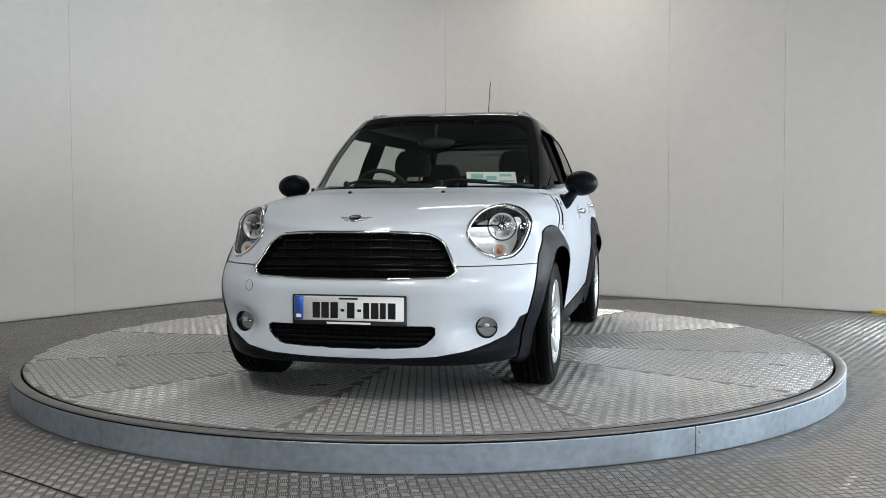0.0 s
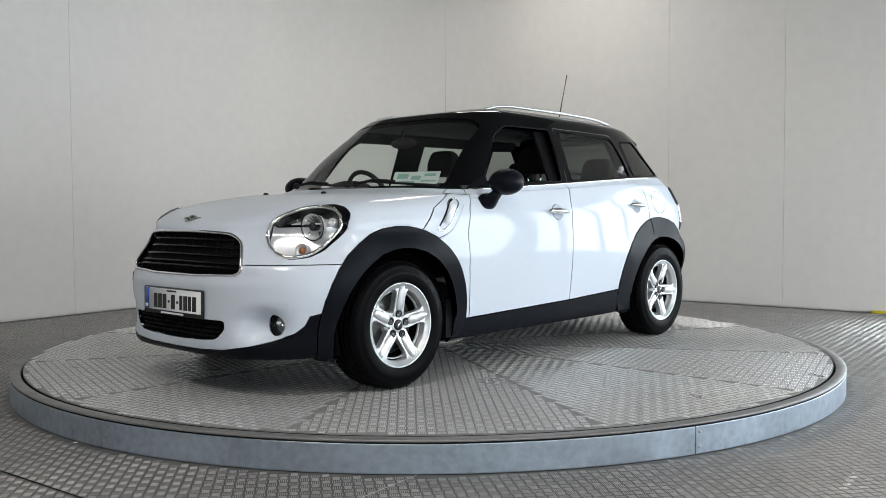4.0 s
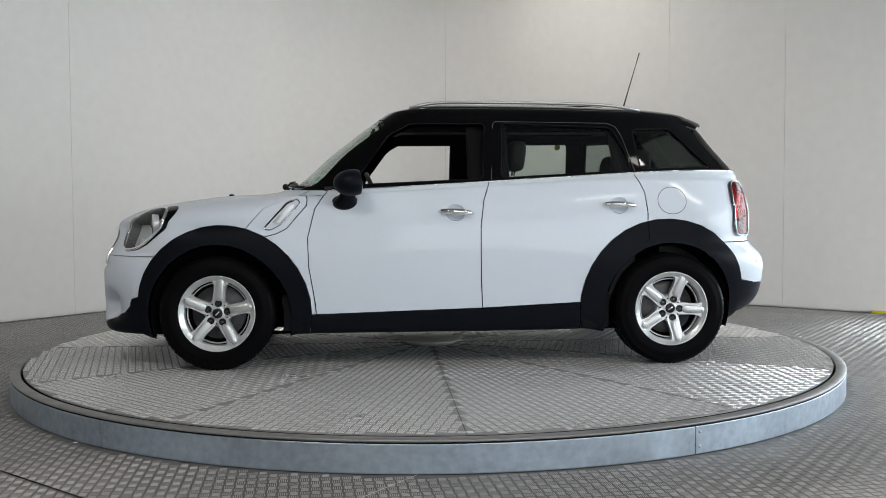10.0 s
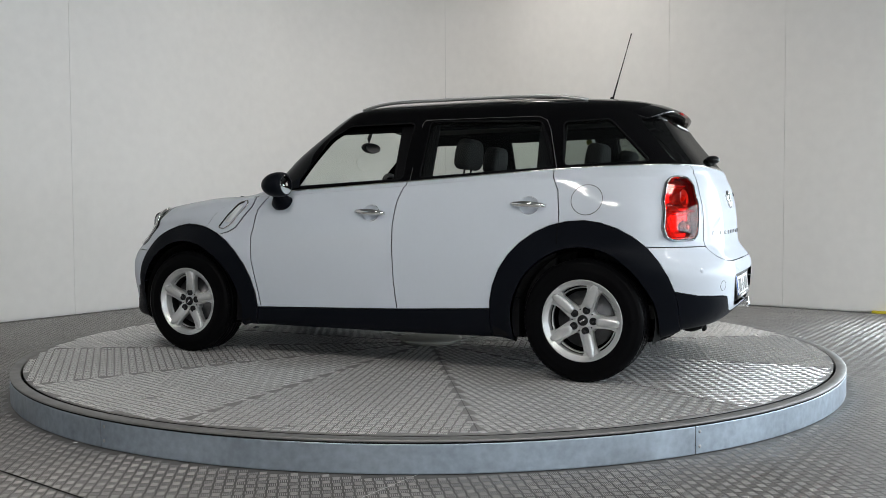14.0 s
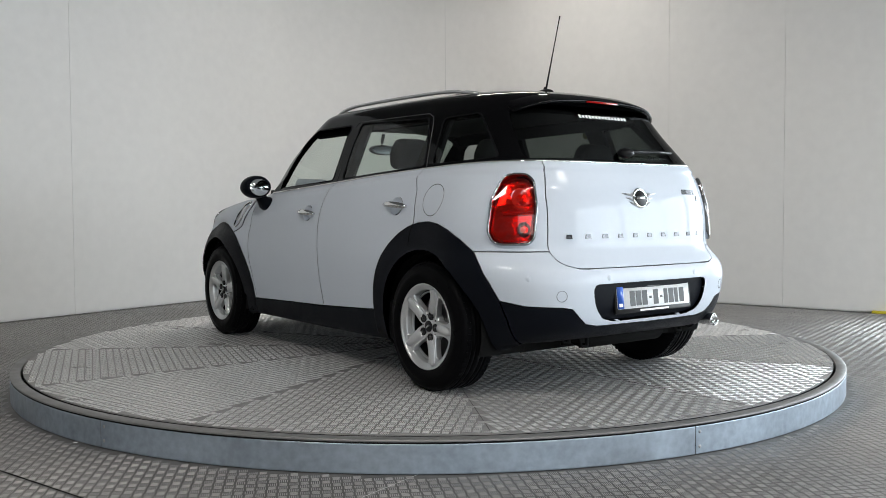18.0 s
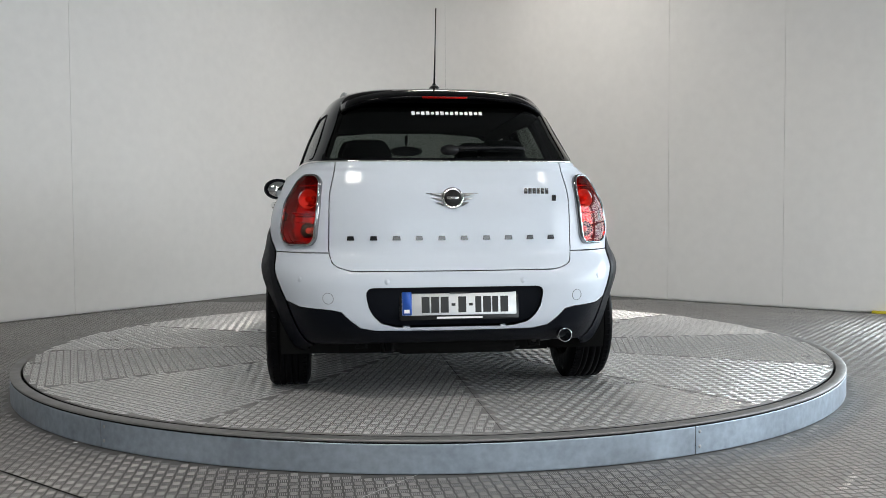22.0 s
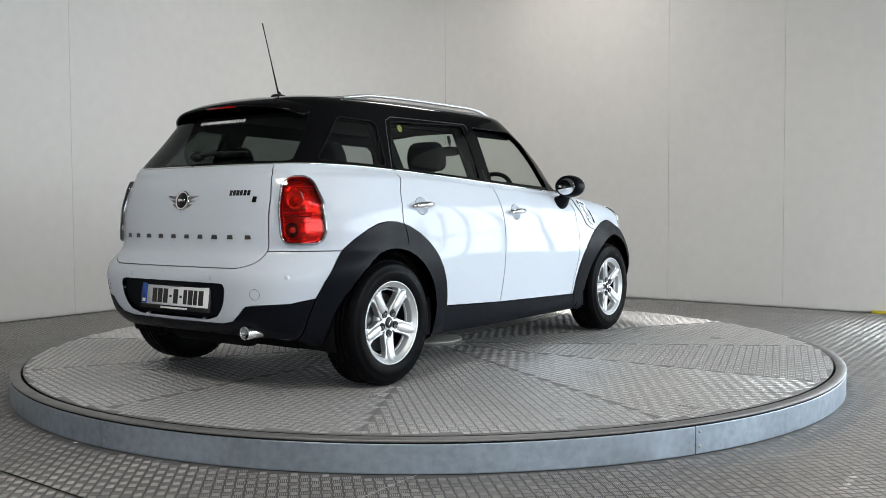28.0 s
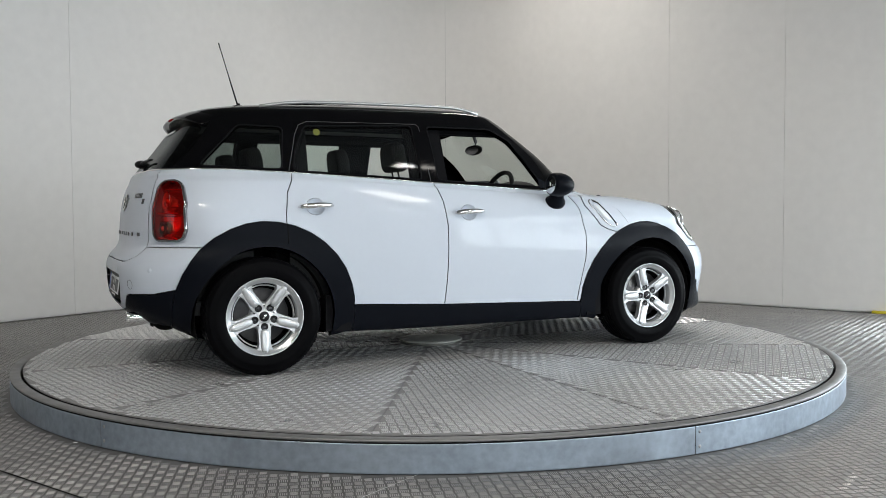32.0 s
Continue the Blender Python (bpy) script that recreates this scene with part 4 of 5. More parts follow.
for right in (False, True):
    # headlights: a black bezel, a chrome ring, a bright bowl with its lamps, and the clear cover
    lamp = panel("headlight", GLOSS_BLACK, "headlight", right=right, offset=0.001, shrink=0.0, thick=0.004, label="clear oval headlight with chrome ring and black bezel")
    hl = OUT["headlight_in"][1]
    panel("back_shell", REFLECTOR, "headlight_in", right=right, offset=-0.062, shrink=0.002, thick=0.0, parent=lamp)
    bm = bmesh.new()
    outer, inner = path_on("front", hl, 0.004), path_on("front", hl, -0.062)
    for k in range(len(outer) - 1):
        bm.faces.new([bm.verts.new(p) for p in (outer[k], outer[k + 1], inner[k + 1], inner[k])])
    bmesh.ops.remove_doubles(bm, verts=bm.verts, dist=0.0005)
    part("bowl", flip_y(bm, right), DARK_CHROME, lamp, "dark metal bowl")
    bm = bmesh.new()
    band(bm, path_on("front", hl, 0.004), 0.0085, 0.010)
    bmesh.ops.recalc_face_normals(bm, faces=bm.faces)
    part("chrome_ring", flip_y(bm, right), CHROME, lamp, "chrome ring")
    lens = panel("lens", LENS_GLASS, "headlight_in", right=right, offset=0.009, shrink=0.003, thick=0.0, parent=lamp, label="clear cover")
    lens.visible_shadow = False
    p, n = on_skin("front", 0.672, 0.818)
    ahead = (n * 0.4 + Vector((0.9, 0, -0.05))).normalized()
    seat_m = facing(p - n * 0.048, ahead)
    bm = bmesh.new()
    lathe(bm, [(0.056, -0.02), (0.061, 0.004), (0.064, 0.020), (0.060, 0.020), (0.050, -0.002), (0.032, -0.020), (0.014, -0.027), (0.014, -0.010), (0.0, -0.008)], 36, seat_m)
    part("reflector", flip_y(bm, right), REFLECTOR, lamp, "round main reflector")
    bm = bmesh.new()
    lathe(bm, [(0.064, 0.018), (0.0655, 0.022), (0.069, 0.022), (0.0705, 0.018)], 40, seat_m)
    part("reflector_rim", flip_y(bm, right), DARK_CHROME, lamp, "dark rim of the reflector")
    for s in (-1, 1):
        bm = bmesh.new()
        box(bm, s * 0.030 - 0.0012, s * 0.030 + 0.0012, -0.058, -0.024, -0.012, 0.010, seat_m)
        part("reflector_fin", flip_y(bm, right), DARK_CHROME, lamp)
    bm = bmesh.new()
    lathe(bm, [(0.0, 0.032), (0.012, 0.030), (0.021, 0.020), (0.022, 0.0), (0.022, -0.014)], 20, seat_m)
    part("bulb", flip_y(bm, right), DARK_CHROME, lamp, "shaded bulb cap")
    bm = bmesh.new()
    box(bm, -0.056, 0.056, 0.010, 0.017, -0.008, 0.012, seat_m)
    part("reflector_step", flip_y(bm, right), REFLECTOR, lamp)
    for k in range(6):
        a = radians(35 + 22 * k)
        bm = bmesh.new()
        tube(bm, [seat_m @ Vector((r * math.cos(a), r * math.sin(a), h)) for r, h in ((0.020, -0.022), (0.036, -0.012), (0.052, 0.004))], 0.0022, 5)
        part("reflector_rib", flip_y(bm, right), DARK_CHROME, lamp)
    p, n = on_skin("front", 0.662, 0.722)
    low_m = facing(p - n * 0.030, (n * 0.5 + Vector((0.8, 0, 0))).normalized())
    bm = bmesh.new()
    lathe(bm, [(0.036, -0.02), (0.036, 0.008), (0.033, 0.010), (0.027, -0.006), (0.0, -0.012)], 28, low_m)
    part("indicator", flip_y(bm, right), REFLECTOR, lamp, "round indicator reflector")
    bm = bmesh.new()
    ellipsoid(bm, low_m @ Vector((0, 0, -0.002)), 0.017, 0.017, 0.017, None, 14, 10)
    part("indicator_bulb", flip_y(bm, right), AMBER, lamp, "amber indicator bulb")
    p, n = on_skin("front", 0.722, 0.862)
    side_m = facing(p - n * 0.034, (n * 0.6 + Vector((0.7, 0, 0))).normalized())
    bm = bmesh.new()
    lathe(bm, [(0.022, -0.015), (0.022, 0.006), (0.019, 0.007), (0.014, -0.006), (0.0, -0.010)], 24, side_m)
    part("side_lamp", flip_y(bm, right), REFLECTOR, lamp, "small round side lamp")

    # fog lamps, set back in white scoops
    fm = facing(Vector((1.868, 0.605, 0.358)), Vector((1, 0.1, 0)))
    bm = bmesh.new()
    lathe(bm, [(0.051, -0.02), (0.051, 0.003), (0.048, 0.006), (0.046, 0.004), (0.045, -0.03)], 36, fm)
    fog = part("fog_lamp", flip_y(bm, right), SATIN_BLACK, car, "round smoky fog lamp set back in a white scoop")
    bm = bmesh.new()
    lathe(bm, [(0.046, -0.03), (0.0, -0.034)], 32, fm)
    part("fog_back", flip_y(bm, right), REFLECTOR, fog, "dark lamp back")
    bm = bmesh.new()
    lathe(bm, [(0.045, -0.004), (0.040, 0.002), (0.025, 0.006), (0.0, 0.008)], 28, fm)
    part("fog_lens", flip_y(bm, right), LENS_GLASS, fog, "clear glass lens").visible_shadow = False
    bm = bmesh.new()
    box(bm, -0.040, 0.040, -0.004, 0.004, -0.02, 0.003, fm)
    part("fog_bar", flip_y(bm, right), CHROME, fog, "bright cross bar")
    bm = bmesh.new()
    ellipsoid(bm, fm @ Vector((0, 0.010, 0.0)), 0.013, 0.013, 0.010, None, 14, 10)
    part("fog_bulb", flip_y(bm, right), BULB, fog)

    # tail lamps
    tl = OUT["tail_lamp"][1]
    lamp = panel("tail_lamp", TAIL_BACK, "tail_lamp", right=right, offset=-0.026, shrink=0.004, thick=0.0, label="red tail lamp with chrome ring")
    bm = bmesh.new()
    outer, inner = path_on("rear", tl, 0.012), path_on("rear", tl, -0.028)
    for k in range(len(outer) - 1):
        bm.faces.new([bm.verts.new(p) for p in (outer[k], outer[k + 1], inner[k + 1], inner[k])])
    bmesh.ops.remove_doubles(bm, verts=bm.verts, dist=0.0005)
    part("lamp_wall", flip_y(bm, right), DEEP_RED, lamp, "dark red side wall")
    lens = panel("lens", RED_GLASS, "tail_lamp", right=right, offset=0.016, shrink=0.006, thick=0.0, parent=lamp, label="clear red lens")
    lens.visible_shadow = False
    bm = bmesh.new()
    band(bm, path_on("rear", tl, 0.008), 0.0065, 0.014)
    bmesh.ops.recalc_face_normals(bm, faces=bm.faces)
    part("chrome_ring", flip_y(bm, right), SMOKED_CHROME, lamp, "smoked chrome ring")
    for cy, cz, r, tag in ((0.668, 0.955, 0.046, "indicator"), (0.668, 0.805, 0.036, "lower_lamp")):
        p, n = on_skin("rear", cy, cz)
        ahead = (n * 0.5 + Vector((-0.8, 0, 0))).normalized()
        seat_m = facing(p - n * 0.018, ahead)
        bm = bmesh.new()
        lathe(bm, [(r, 0.016), (r * 0.94, 0.016), (r * 0.8, 0.002), (r * 0.5, -0.006), (0.0, -0.008)], 28, seat_m)
        part(tag, flip_y(bm, right), REFLECTOR if tag == "indicator" else DARK_CHROME, lamp, "round reflector")
        bm = bmesh.new()
        ellipsoid(bm, seat_m @ Vector((0, 0, 0.004)), 0.015, 0.015, 0.015, None, 14, 10)
        part("bulb", flip_y(bm, right), AMBER if tag == "indicator" else BULB, lamp, "lamp bulb")
    # steps between the chambers and slim ribs of the housing
    for z, h, lift in ((0.885, 0.007, -0.004), (0.872, 0.003, -0.010), (1.018, 0.004, -0.010), (0.752, 0.004, -0.010), (0.925, 0.0025, -0.018), (0.842, 0.0025, -0.018)):
        bm = bmesh.new()
        ys = [0.626 + (0.735 - 0.626) * k / 8 for k in range(9)]
        tube(bm, [on_skin("rear", y, z)[0] + on_skin("rear", y, z)[1] * lift for y in ys], h, 6, 0.7)
        part("lens_rib", flip_y(bm, right), RED_LENS if h > 0.003 else DEEP_RED, lamp, "red rib behind the lens")

    # side scuttle with its slot and repeater
    sc = panel("side_scuttle", PAINT, "scuttle", right=right, offset=0.004, shrink=0.002, label="white trim panel with a slanted repeater lamp")
    slot = [(1.035, 0.795), (0.90, 0.945), (0.845, 0.958), (0.83, 0.935), (0.94, 0.815), (1.0, 0.785)]
    bm = bmesh.new()
    band(bm, path_on("side", rounded(slot, 0.02, 3), 0.006), 0.0045, 0.006)
    bmesh.ops.recalc_face_normals(bm, faces=bm.faces)
    part("slot_frame", flip_y(bm, right), CHROME, sc)
    bm = bmesh.new()
    tube(bm, path_on("side", [(1.024, 0.806), (0.965, 0.872), (0.905, 0.935), (0.868, 0.950)], 0.005, False), 0.008, 8, 0.5)
    part("vent_slot", flip_y(bm, right), DARK, sc, "dark vent slot")
    bm = bmesh.new()
    small = [(0.985, 0.832), (0.90, 0.925), (0.862, 0.930), (0.862, 0.918), (0.945, 0.826)]
    face = [bm.verts.new(p) for p in path_on("side", rounded(small, 0.01, 3), 0.008, False)]
    bm.faces.new(face)
    ex = bmesh.ops.extrude_face_region(bm, geom=bm.faces[:])
    bmesh.ops.translate(bm, verts=[g for g in ex["geom"] if isinstance(g, bmesh.types.BMVert)], vec=(0, 0.006, 0))
    bmesh.ops.recalc_face_normals(bm, faces=bm.faces)
    part("repeater", flip_y(bm, right), BULB, sc, "clear repeater lamp")

    # door handles over round cups
    for key, cx, cz in (("front_door", -0.048, 0.883), ("rear_door", -0.998, 0.920)):
        p, n = on_skin("side", cx, cz)
        m = facing(p, n)
        bm = bmesh.new()
        verts = lathe(bm, [(0.0535, 0.0005), (0.0505, -0.0015), (0.042, -0.012), (0.026, -0.021), (0.0, -0.025)], 28)
        bmesh.ops.transform(bm, matrix=m @ Matrix.Diagonal((1, 0.885, 1, 1)), verts=verts)
        part("handle_cup", flip_y(bm, right), PAINT, DOORS[key, right], "white recessed cup")
        bm = bmesh.new()
        pts = [(-0.098, 0.006), (-0.08, 0.017), (-0.04, 0.027), (0.0, 0.030), (0.04, 0.027), (0.08, 0.017), (0.098, 0.006)]
        tilt = Matrix.Rotation(radians(-3), 4, "Z")
        tube(bm, [m @ tilt @ Vector((a, 0, h)) for a, h in pts], 0.012, 10, 1.0, True, [0.008, 0.014, 0.017, 0.018, 0.017, 0.014, 0.008])
        part("door_handle", flip_y(bm, right), CHROME, DOORS[key, right], "chrome bar handle")
    p, n = on_skin("side", 0.01, 0.883)
    bm = bmesh.new()
    lathe(bm, [(0.009, 0.0), (0.009, 0.03), (0.006, 0.032), (0.0, 0.032)], 14, facing(p, n))
    part("door_lock", flip_y(bm, right), STEEL, DOORS["front_door", right])

    # mirrors
    bm = bmesh.new()
    made = ellipsoid(bm, (0, 0, 0), 0.105, 0.098, 0.074, None, 28, 18)
    for v in made:
        if v.co.x < -0.045:
            v.co.x = -0.045 - (v.co.x + 0.045) * 0.05
    bmesh.ops.transform(bm, matrix=pose(0.535, 0.915, 1.052, 0, 4, 8), verts=made)
    mirror = part("door_mirror", flip_y(bm, right), PLASTIC, car, "rounded black door mirror")
    bm = bmesh.new()
    lathe(bm, [(0.068, 0.0), (0.066, 0.002), (0.0, 0.002)], 32, pose(0.4885, 0.909, 1.050, 0, -86, 8) @ Matrix.Diagonal((0.8, 1.05, 1, 1)))
    part("mirror_glass", flip_y(bm, right), MIRROR, mirror, "mirror glass")
    bm = bmesh.new()
    tube(bm, [(0.578, 0.800, 0.930), (0.575, 0.825, 0.945), (0.565, 0.855, 0.975), (0.555, 0.885, 1.01)], 0.05, 14, 0.62, True, [0.074, 0.068, 0.048, 0.04])
    ellipsoid(bm, (0.578, 0.805, 0.940), 0.078, 0.03, 0.050, None, 20, 12)
    part("mirror_foot", flip_y(bm, right), PLASTIC, mirror, "black mirror foot")
    bm = bmesh.new()
    tri = [(0.66, 1.022), (0.50, 1.034), (0.50, 1.10)]
    face = [bm.verts.new(q) for q in path_on("side", rounded(tri, 0.01, 2), 0.004, False)]
    bm.faces.new(face)
    part("mirror_sail", flip_y(bm, right), PLASTIC, mirror)

    # chrome line along the belt
    bm = bmesh.new()
    us = [0.30 + 0.70 * k / 70 for k in range(71)]
    pts = []
    for u in us:
        q = skin(u, 10.0)
        pts.append(q + Vector((-0.2 if u > 0.9 else 0.0, 1.0 if u < 0.93 else 0.2, 0)).normalized() * 0.004)
    tube(bm, pts, 0.0048, 6)
    part("belt_strip", flip_y(bm, right), CHROME, car, "chrome strip under the windows")
    # frames of the side windows
    for key in ("win_f", "win_r", "win_q"):
        bm = bmesh.new()
        band(bm, path_on("side", OUT[key][1], 0.0005), 0.005, 0.003)
        bmesh.ops.recalc_face_normals(bm, faces=bm.faces)
        part("window_seal", flip_y(bm, right), SEAL, car, "black rubber window seal")
    bm = bmesh.new()
    frame_line = [(-0.262, 1.066), (-0.285, 1.40), (-0.30, 1.418), (-0.98, 1.412), (-1.03, 1.39), (-1.06, 1.33), (-1.118, 1.12)]
    tube(bm, path_on("side", frame_line, 0.001, False), 0.0026, 5)
    part("door_frame_line", flip_y(bm, right), GREY_TRIM, car)
    # roof rails
    bm = bmesh.new()
    rail = []
    for k in range(25):
        x = 0.20 - 1.42 * k / 24
        q, n = on_skin("top", x, 0.49 - 0.02 * abs(k - 8) / 16)
        rail.append(q + Vector((0, 0, 0.004 + max(0.021, 1.521 - q.z) * math.sin(math.pi * min(1.0, max(0.0, min(k, 24 - k) / 5)) / 2))))
    tube(bm, rail, 0.013, 8, 0.75)
    part("roof_rail", flip_y(bm, right), SILVER, car, "satin silver roof rail")
    # front side window openings stay open; a narrow strip of the lowered pane shows
    bm = bmesh.new()
    tube(bm, path_on("side", [(0.50, 1.046), (0.2, 1.06), (-0.2, 1.078)], -0.012, False), 0.004, 5)
    part("lowered_pane", flip_y(bm, right), BULB, car)
    # seam where the rear door's arch trim meets the quarter's
    bm = bmesh.new()
    seam = [on_skin("side", -1.165, z) for z in (0.715, 0.74, 0.77, 0.80, 0.828)]
    tube(bm, [p + n * (TRIM_R(p) + 0.0005) for p, n in seam], 0.0022, 5)
    part("arch_seam", flip_y(bm, right), DARK, car, "dark seam across the arch trim")
    # arch liner
    for hub, rr in ((HUB_X, 0.375), (-HUB_X, 0.365)):
        bm = bmesh.new()
        n = 28
        rows = []
        for k in range(n + 1):
            a = math.pi * (-0.1 + 1.2 * k / n)
            rows.append([bm.verts.new((hub + rr * math.cos(a), y, 0.32 + rr * math.sin(a))) for y in (0.80, 0.52)])
        for a, b in zip(rows, rows[1:]):
            bm.faces.new((a[0], b[0], b[1], a[1]))
        bm.faces.new([r[1] for r in rows])
        part("arch_liner", flip_y(bm, right), DARK, car, "dark wheel arch liner")
    for x0, x1 in ((0.825, 0.93), (-0.94, -0.79)):
        bm = bmesh.new()
        box(bm, x0, x1, 0.50, 0.815, 0.215, 0.42)
        part("arch_filler", flip_y(bm, right), SEAL, car, "black splash panel behind the wheel arch", False)

# ---- front: grille, intake, badge, plate ----
gr = OUT["grille"][1]
bm = bmesh.new()
band(bm, path_on("front", gr, 0.003), 0.0075, 0.009)
bmesh.ops.recalc_face_normals(bm, faces=bm.faces)
grille = part("grille", bm, CHROME, car, "wide black grille with a chrome frame")
for k in range(5):
    z = 0.610 + 0.0365 * k + 0.008
    half = float(np.interp(z, [0.60, 0.63, 0.75, 0.78], [0.455, 0.475, 0.415, 0.35]))
    bm = bmesh.new()
    pts = [on_skin("front", -half + 2 * half * i / 20, z) for i in range(21)]
    tube(bm, [p - n * 0.022 for p, n in pts], 0.008, 8, 0.8)
    part("grille_bar", bm, GRILLE_BLACK, grille, "black bar")
for k in range(9):
    y = -0.36 + 0.09 * k
    bm = bmesh.new()
    tube(bm, [on_skin("front", y, z)[0] - Vector((0.034, 0, 0)) for z in (0.595, 0.69, 0.775)], 0.006, 6)
    part("grille_upright", bm, DARK, grille)
for k in range(4):
    z = 0.293 + 0.022 * k
    half = float(np.interp(z, [0.26, 0.29, 0.34], [0.30, 0.35, 0.385]))
    bm = bmesh.new()
    tube(bm, [on_skin("front", -half + 2 * half * i / 14, z)[0] - Vector((0.02, 0, 0)) for i in range(15)], 0.006, 6)
    part("intake_bar", bm, SEAL, car, "black bar of the lower intake")
for k in range(14):
    y = -0.33 + 0.66 * k / 13
    bm = bmesh.new()
    tube(bm, [on_skin("front", y, z)[0] - Vector((0.030, 0, 0)) for z in (0.288, 0.32, 0.36)], 0.0045, 5)
    part("intake_upright", bm, SEAL, car)


def wing_badge(place, n, size):
    """A round emblem between two wings, in plain shapes."""
    m = facing(place, n)
    bm = bmesh.new()
    lathe(bm, [(0.0265 * size, 0.0), (0.0265 * size, 0.007), (0.023 * size, 0.010), (0.021 * size, 0.0075), (0.0, 0.008)], 32, m)
    emblem = part("badge", bm, CHROME, car, "chrome winged badge with a black centre")
    bm = bmesh.new()
    lathe(bm, [(0.0205 * size, 0.008), (0.0195 * size, 0.0095), (0.0, 0.0105)], 32, m)
    part("badge_centre", bm, SATIN_BLACK, emblem, "black enamel centre")
    bm = bmesh.new()
    box(bm, -0.014 * size, 0.014 * size, -0.0035 * size, 0.0035 * size, 0.009, 0.0118, m)
    part("badge_bar", bm, CHROME, emblem)
    for s in (1, -1):
        for k in range(3):
            bm = bmesh.new()
            y1, y0 = (0.012 - 0.011 * k) * size, (0.002 - 0.011 * k) * size
            out = [(0.022 * size * s, y0), ((0.060 - 0.011 * k) * size * s, y1 - 0.001 * size), ((0.064 - 0.012 * k) * size * s, y1), (0.022 * size * s, y1)]
            prism(bm, out if s > 0 else out[::-1], 0.005, m)
            part("badge_wing", bm, STEEL, emblem)


p, n = on_skin("front", 0.0, 0.857)
wing_badge(p, n, 1.22)
p, n = on_skin("rear", 0.0, 0.951)
wing_badge(p, n, 1.98 * 0.97)


def number_plate(place, n, name):
    """A plate with a blue end band; its writing stands as plain bars."""
    m = facing(place, n)
    bm = bmesh.new()
    prism(bm, rounded([(-0.272, -0.076), (0.272, -0.076), (0.272, 0.062), (-0.272, 0.062)], 0.008, 3), 0.012, m)
    plate = part(name, bm, PLATE_BLACK, car, "white number plate in a black holder, writing as bars")
    bm = bmesh.new()
    prism(bm, rounded([(-0.262, -0.055), (0.262, -0.055), (0.262, 0.055), (-0.262, 0.055)], 0.006, 3), 0.002, m @ Matrix.Translation((0, 0, 0.0122)))
    part("plate_face", bm, PLATE_WHITE, plate, "white reflective plate")
    bm = bmesh.new()
    prism(bm, rounded([(-0.261, -0.054), (-0.218, -0.054), (-0.218, 0.054), (-0.261, 0.054)], 0.004, 2), 0.001, m @ Matrix.Translation((0, 0, 0.0144)))
    part("plate_band", bm, PLATE_BLUE, plate, "blue end band")
    bars = [(-0.155, 0.036), (-0.112, 0.036), (-0.068, 0.036), (-0.028, 0.018), (0.012, 0.036), (0.052, 0.018), (0.086, 0.028), (0.126, 0.036), (0.164, 0.028), (0.206, 0.036)]
    for cx, w in bars:
        bm = bmesh.new()
        h = 0.036 if w != 0.018 else 0.006
        box(bm, cx - w / 2, cx + w / 2, -0.008 - h, -0.008 + h, 0.0144, 0.0153, m)
        part("plate_bar", bm, PLATE_BLACK, plate, "", False)
    for x0, x1, y0, y1, mat in ((-0.045, 0.045, 0.041, 0.049, PLATE_BLACK), (-0.105, 0.105, -0.071, -0.062, PRINT_WHITE), (-0.252, -0.228, -0.044, -0.028, PRINT_WHITE)):
        bm = bmesh.new()
        z = 0.0122 if mat is PRINT_WHITE and x0 > -0.2 else 0.0156
        box(bm, x0, x1, y0, y1, z, z + 0.001, m)
        part("plate_line", bm, mat, plate, "", False)


number_plate(Vector((2.062, 0.006, 0.452)), Vector((1, 0, 0.02)), "number_plate")
number_plate(Vector((-1.978, -0.018, 0.476)), Vector((-1, 0, 0.12)), "number_plate")
for y, z, view in ((-0.52, 0.545, "front"), (0.573, 0.503, "rear"), (-0.573, 0.503, "rear")):
    p, n = on_skin(view, y, z)
    bm = bmesh.new()
    lathe(bm, [(0.026, -0.001), (0.026, 0.0007), (0.0245, 0.0009), (0.0245, -0.001)], 32, facing(p, n), closed=True)
    part("towing_cap", bm, DARK, car, "round cover seam on the bumper")
for y, z in ((0.31, 0.578), (-0.31, 0.578), (0.70, 0.585), (-0.70, 0.585)):
    p, n = on_skin("rear", y, z)
    bm = bmesh.new()
    lathe(bm, [(0.013, 0.0), (0.0125, 0.0015), (0.010, 0.0008), (0.009, 0.002), (0.0, 0.0026)], 20, facing(p, n))
    part("parking_sensor", bm, PAINT, car, "white parking sensor")
# fuel flap on the left side
p, n = on_skin("side", -1.311, 0.947)
bm = bmesh.new()
lathe(bm, [(0.0845, -0.001), (0.0845, 0.0008), (0.082, 0.0008), (0.082, -0.001)], 48, facing(p, n), closed=True)
for v in bm.verts:
    q, nn = on_skin("side", v.co.x, v.co.z)
    v.co.y = q.y + 0.0012
part("fuel_flap_seam", bm, DARK, car, "round seam of the fuel flap")

# rear: lettering as bars, wiper, exhaust, spoiler
for k in range(10):
    y = 0.468 - 0.1035 * k
    p, n = on_skin("rear", y, 0.770)
    bm = bmesh.new()
    w = 0.017 if k not in (2, 7) else 0.019
    prism(bm, [(-w, -0.010), (w, -0.010), (w * 0.8, 0.010), (-w * 0.8, 0.010)], 0.004, facing(p, n))
    part("letter_bar", bm, DARK_CHROME, TAILGATE, "small chrome letter drawn as a bar", False)
for k in range(6):
    p, n = on_skin("rear", -0.345 - 0.021 * k, 0.984)
    bm = bmesh.new()
    prism(bm, [(-0.008, -0.013), (0.0065, -0.013), (0.009, 0.013), (-0.0055, 0.013)], 0.004, facing(p, n))
    part("model_bar", bm, DARK_CHROME, TAILGATE, "small chrome letter drawn as a bar", False)
p, n = on_skin("rear", -0.485, 0.952)
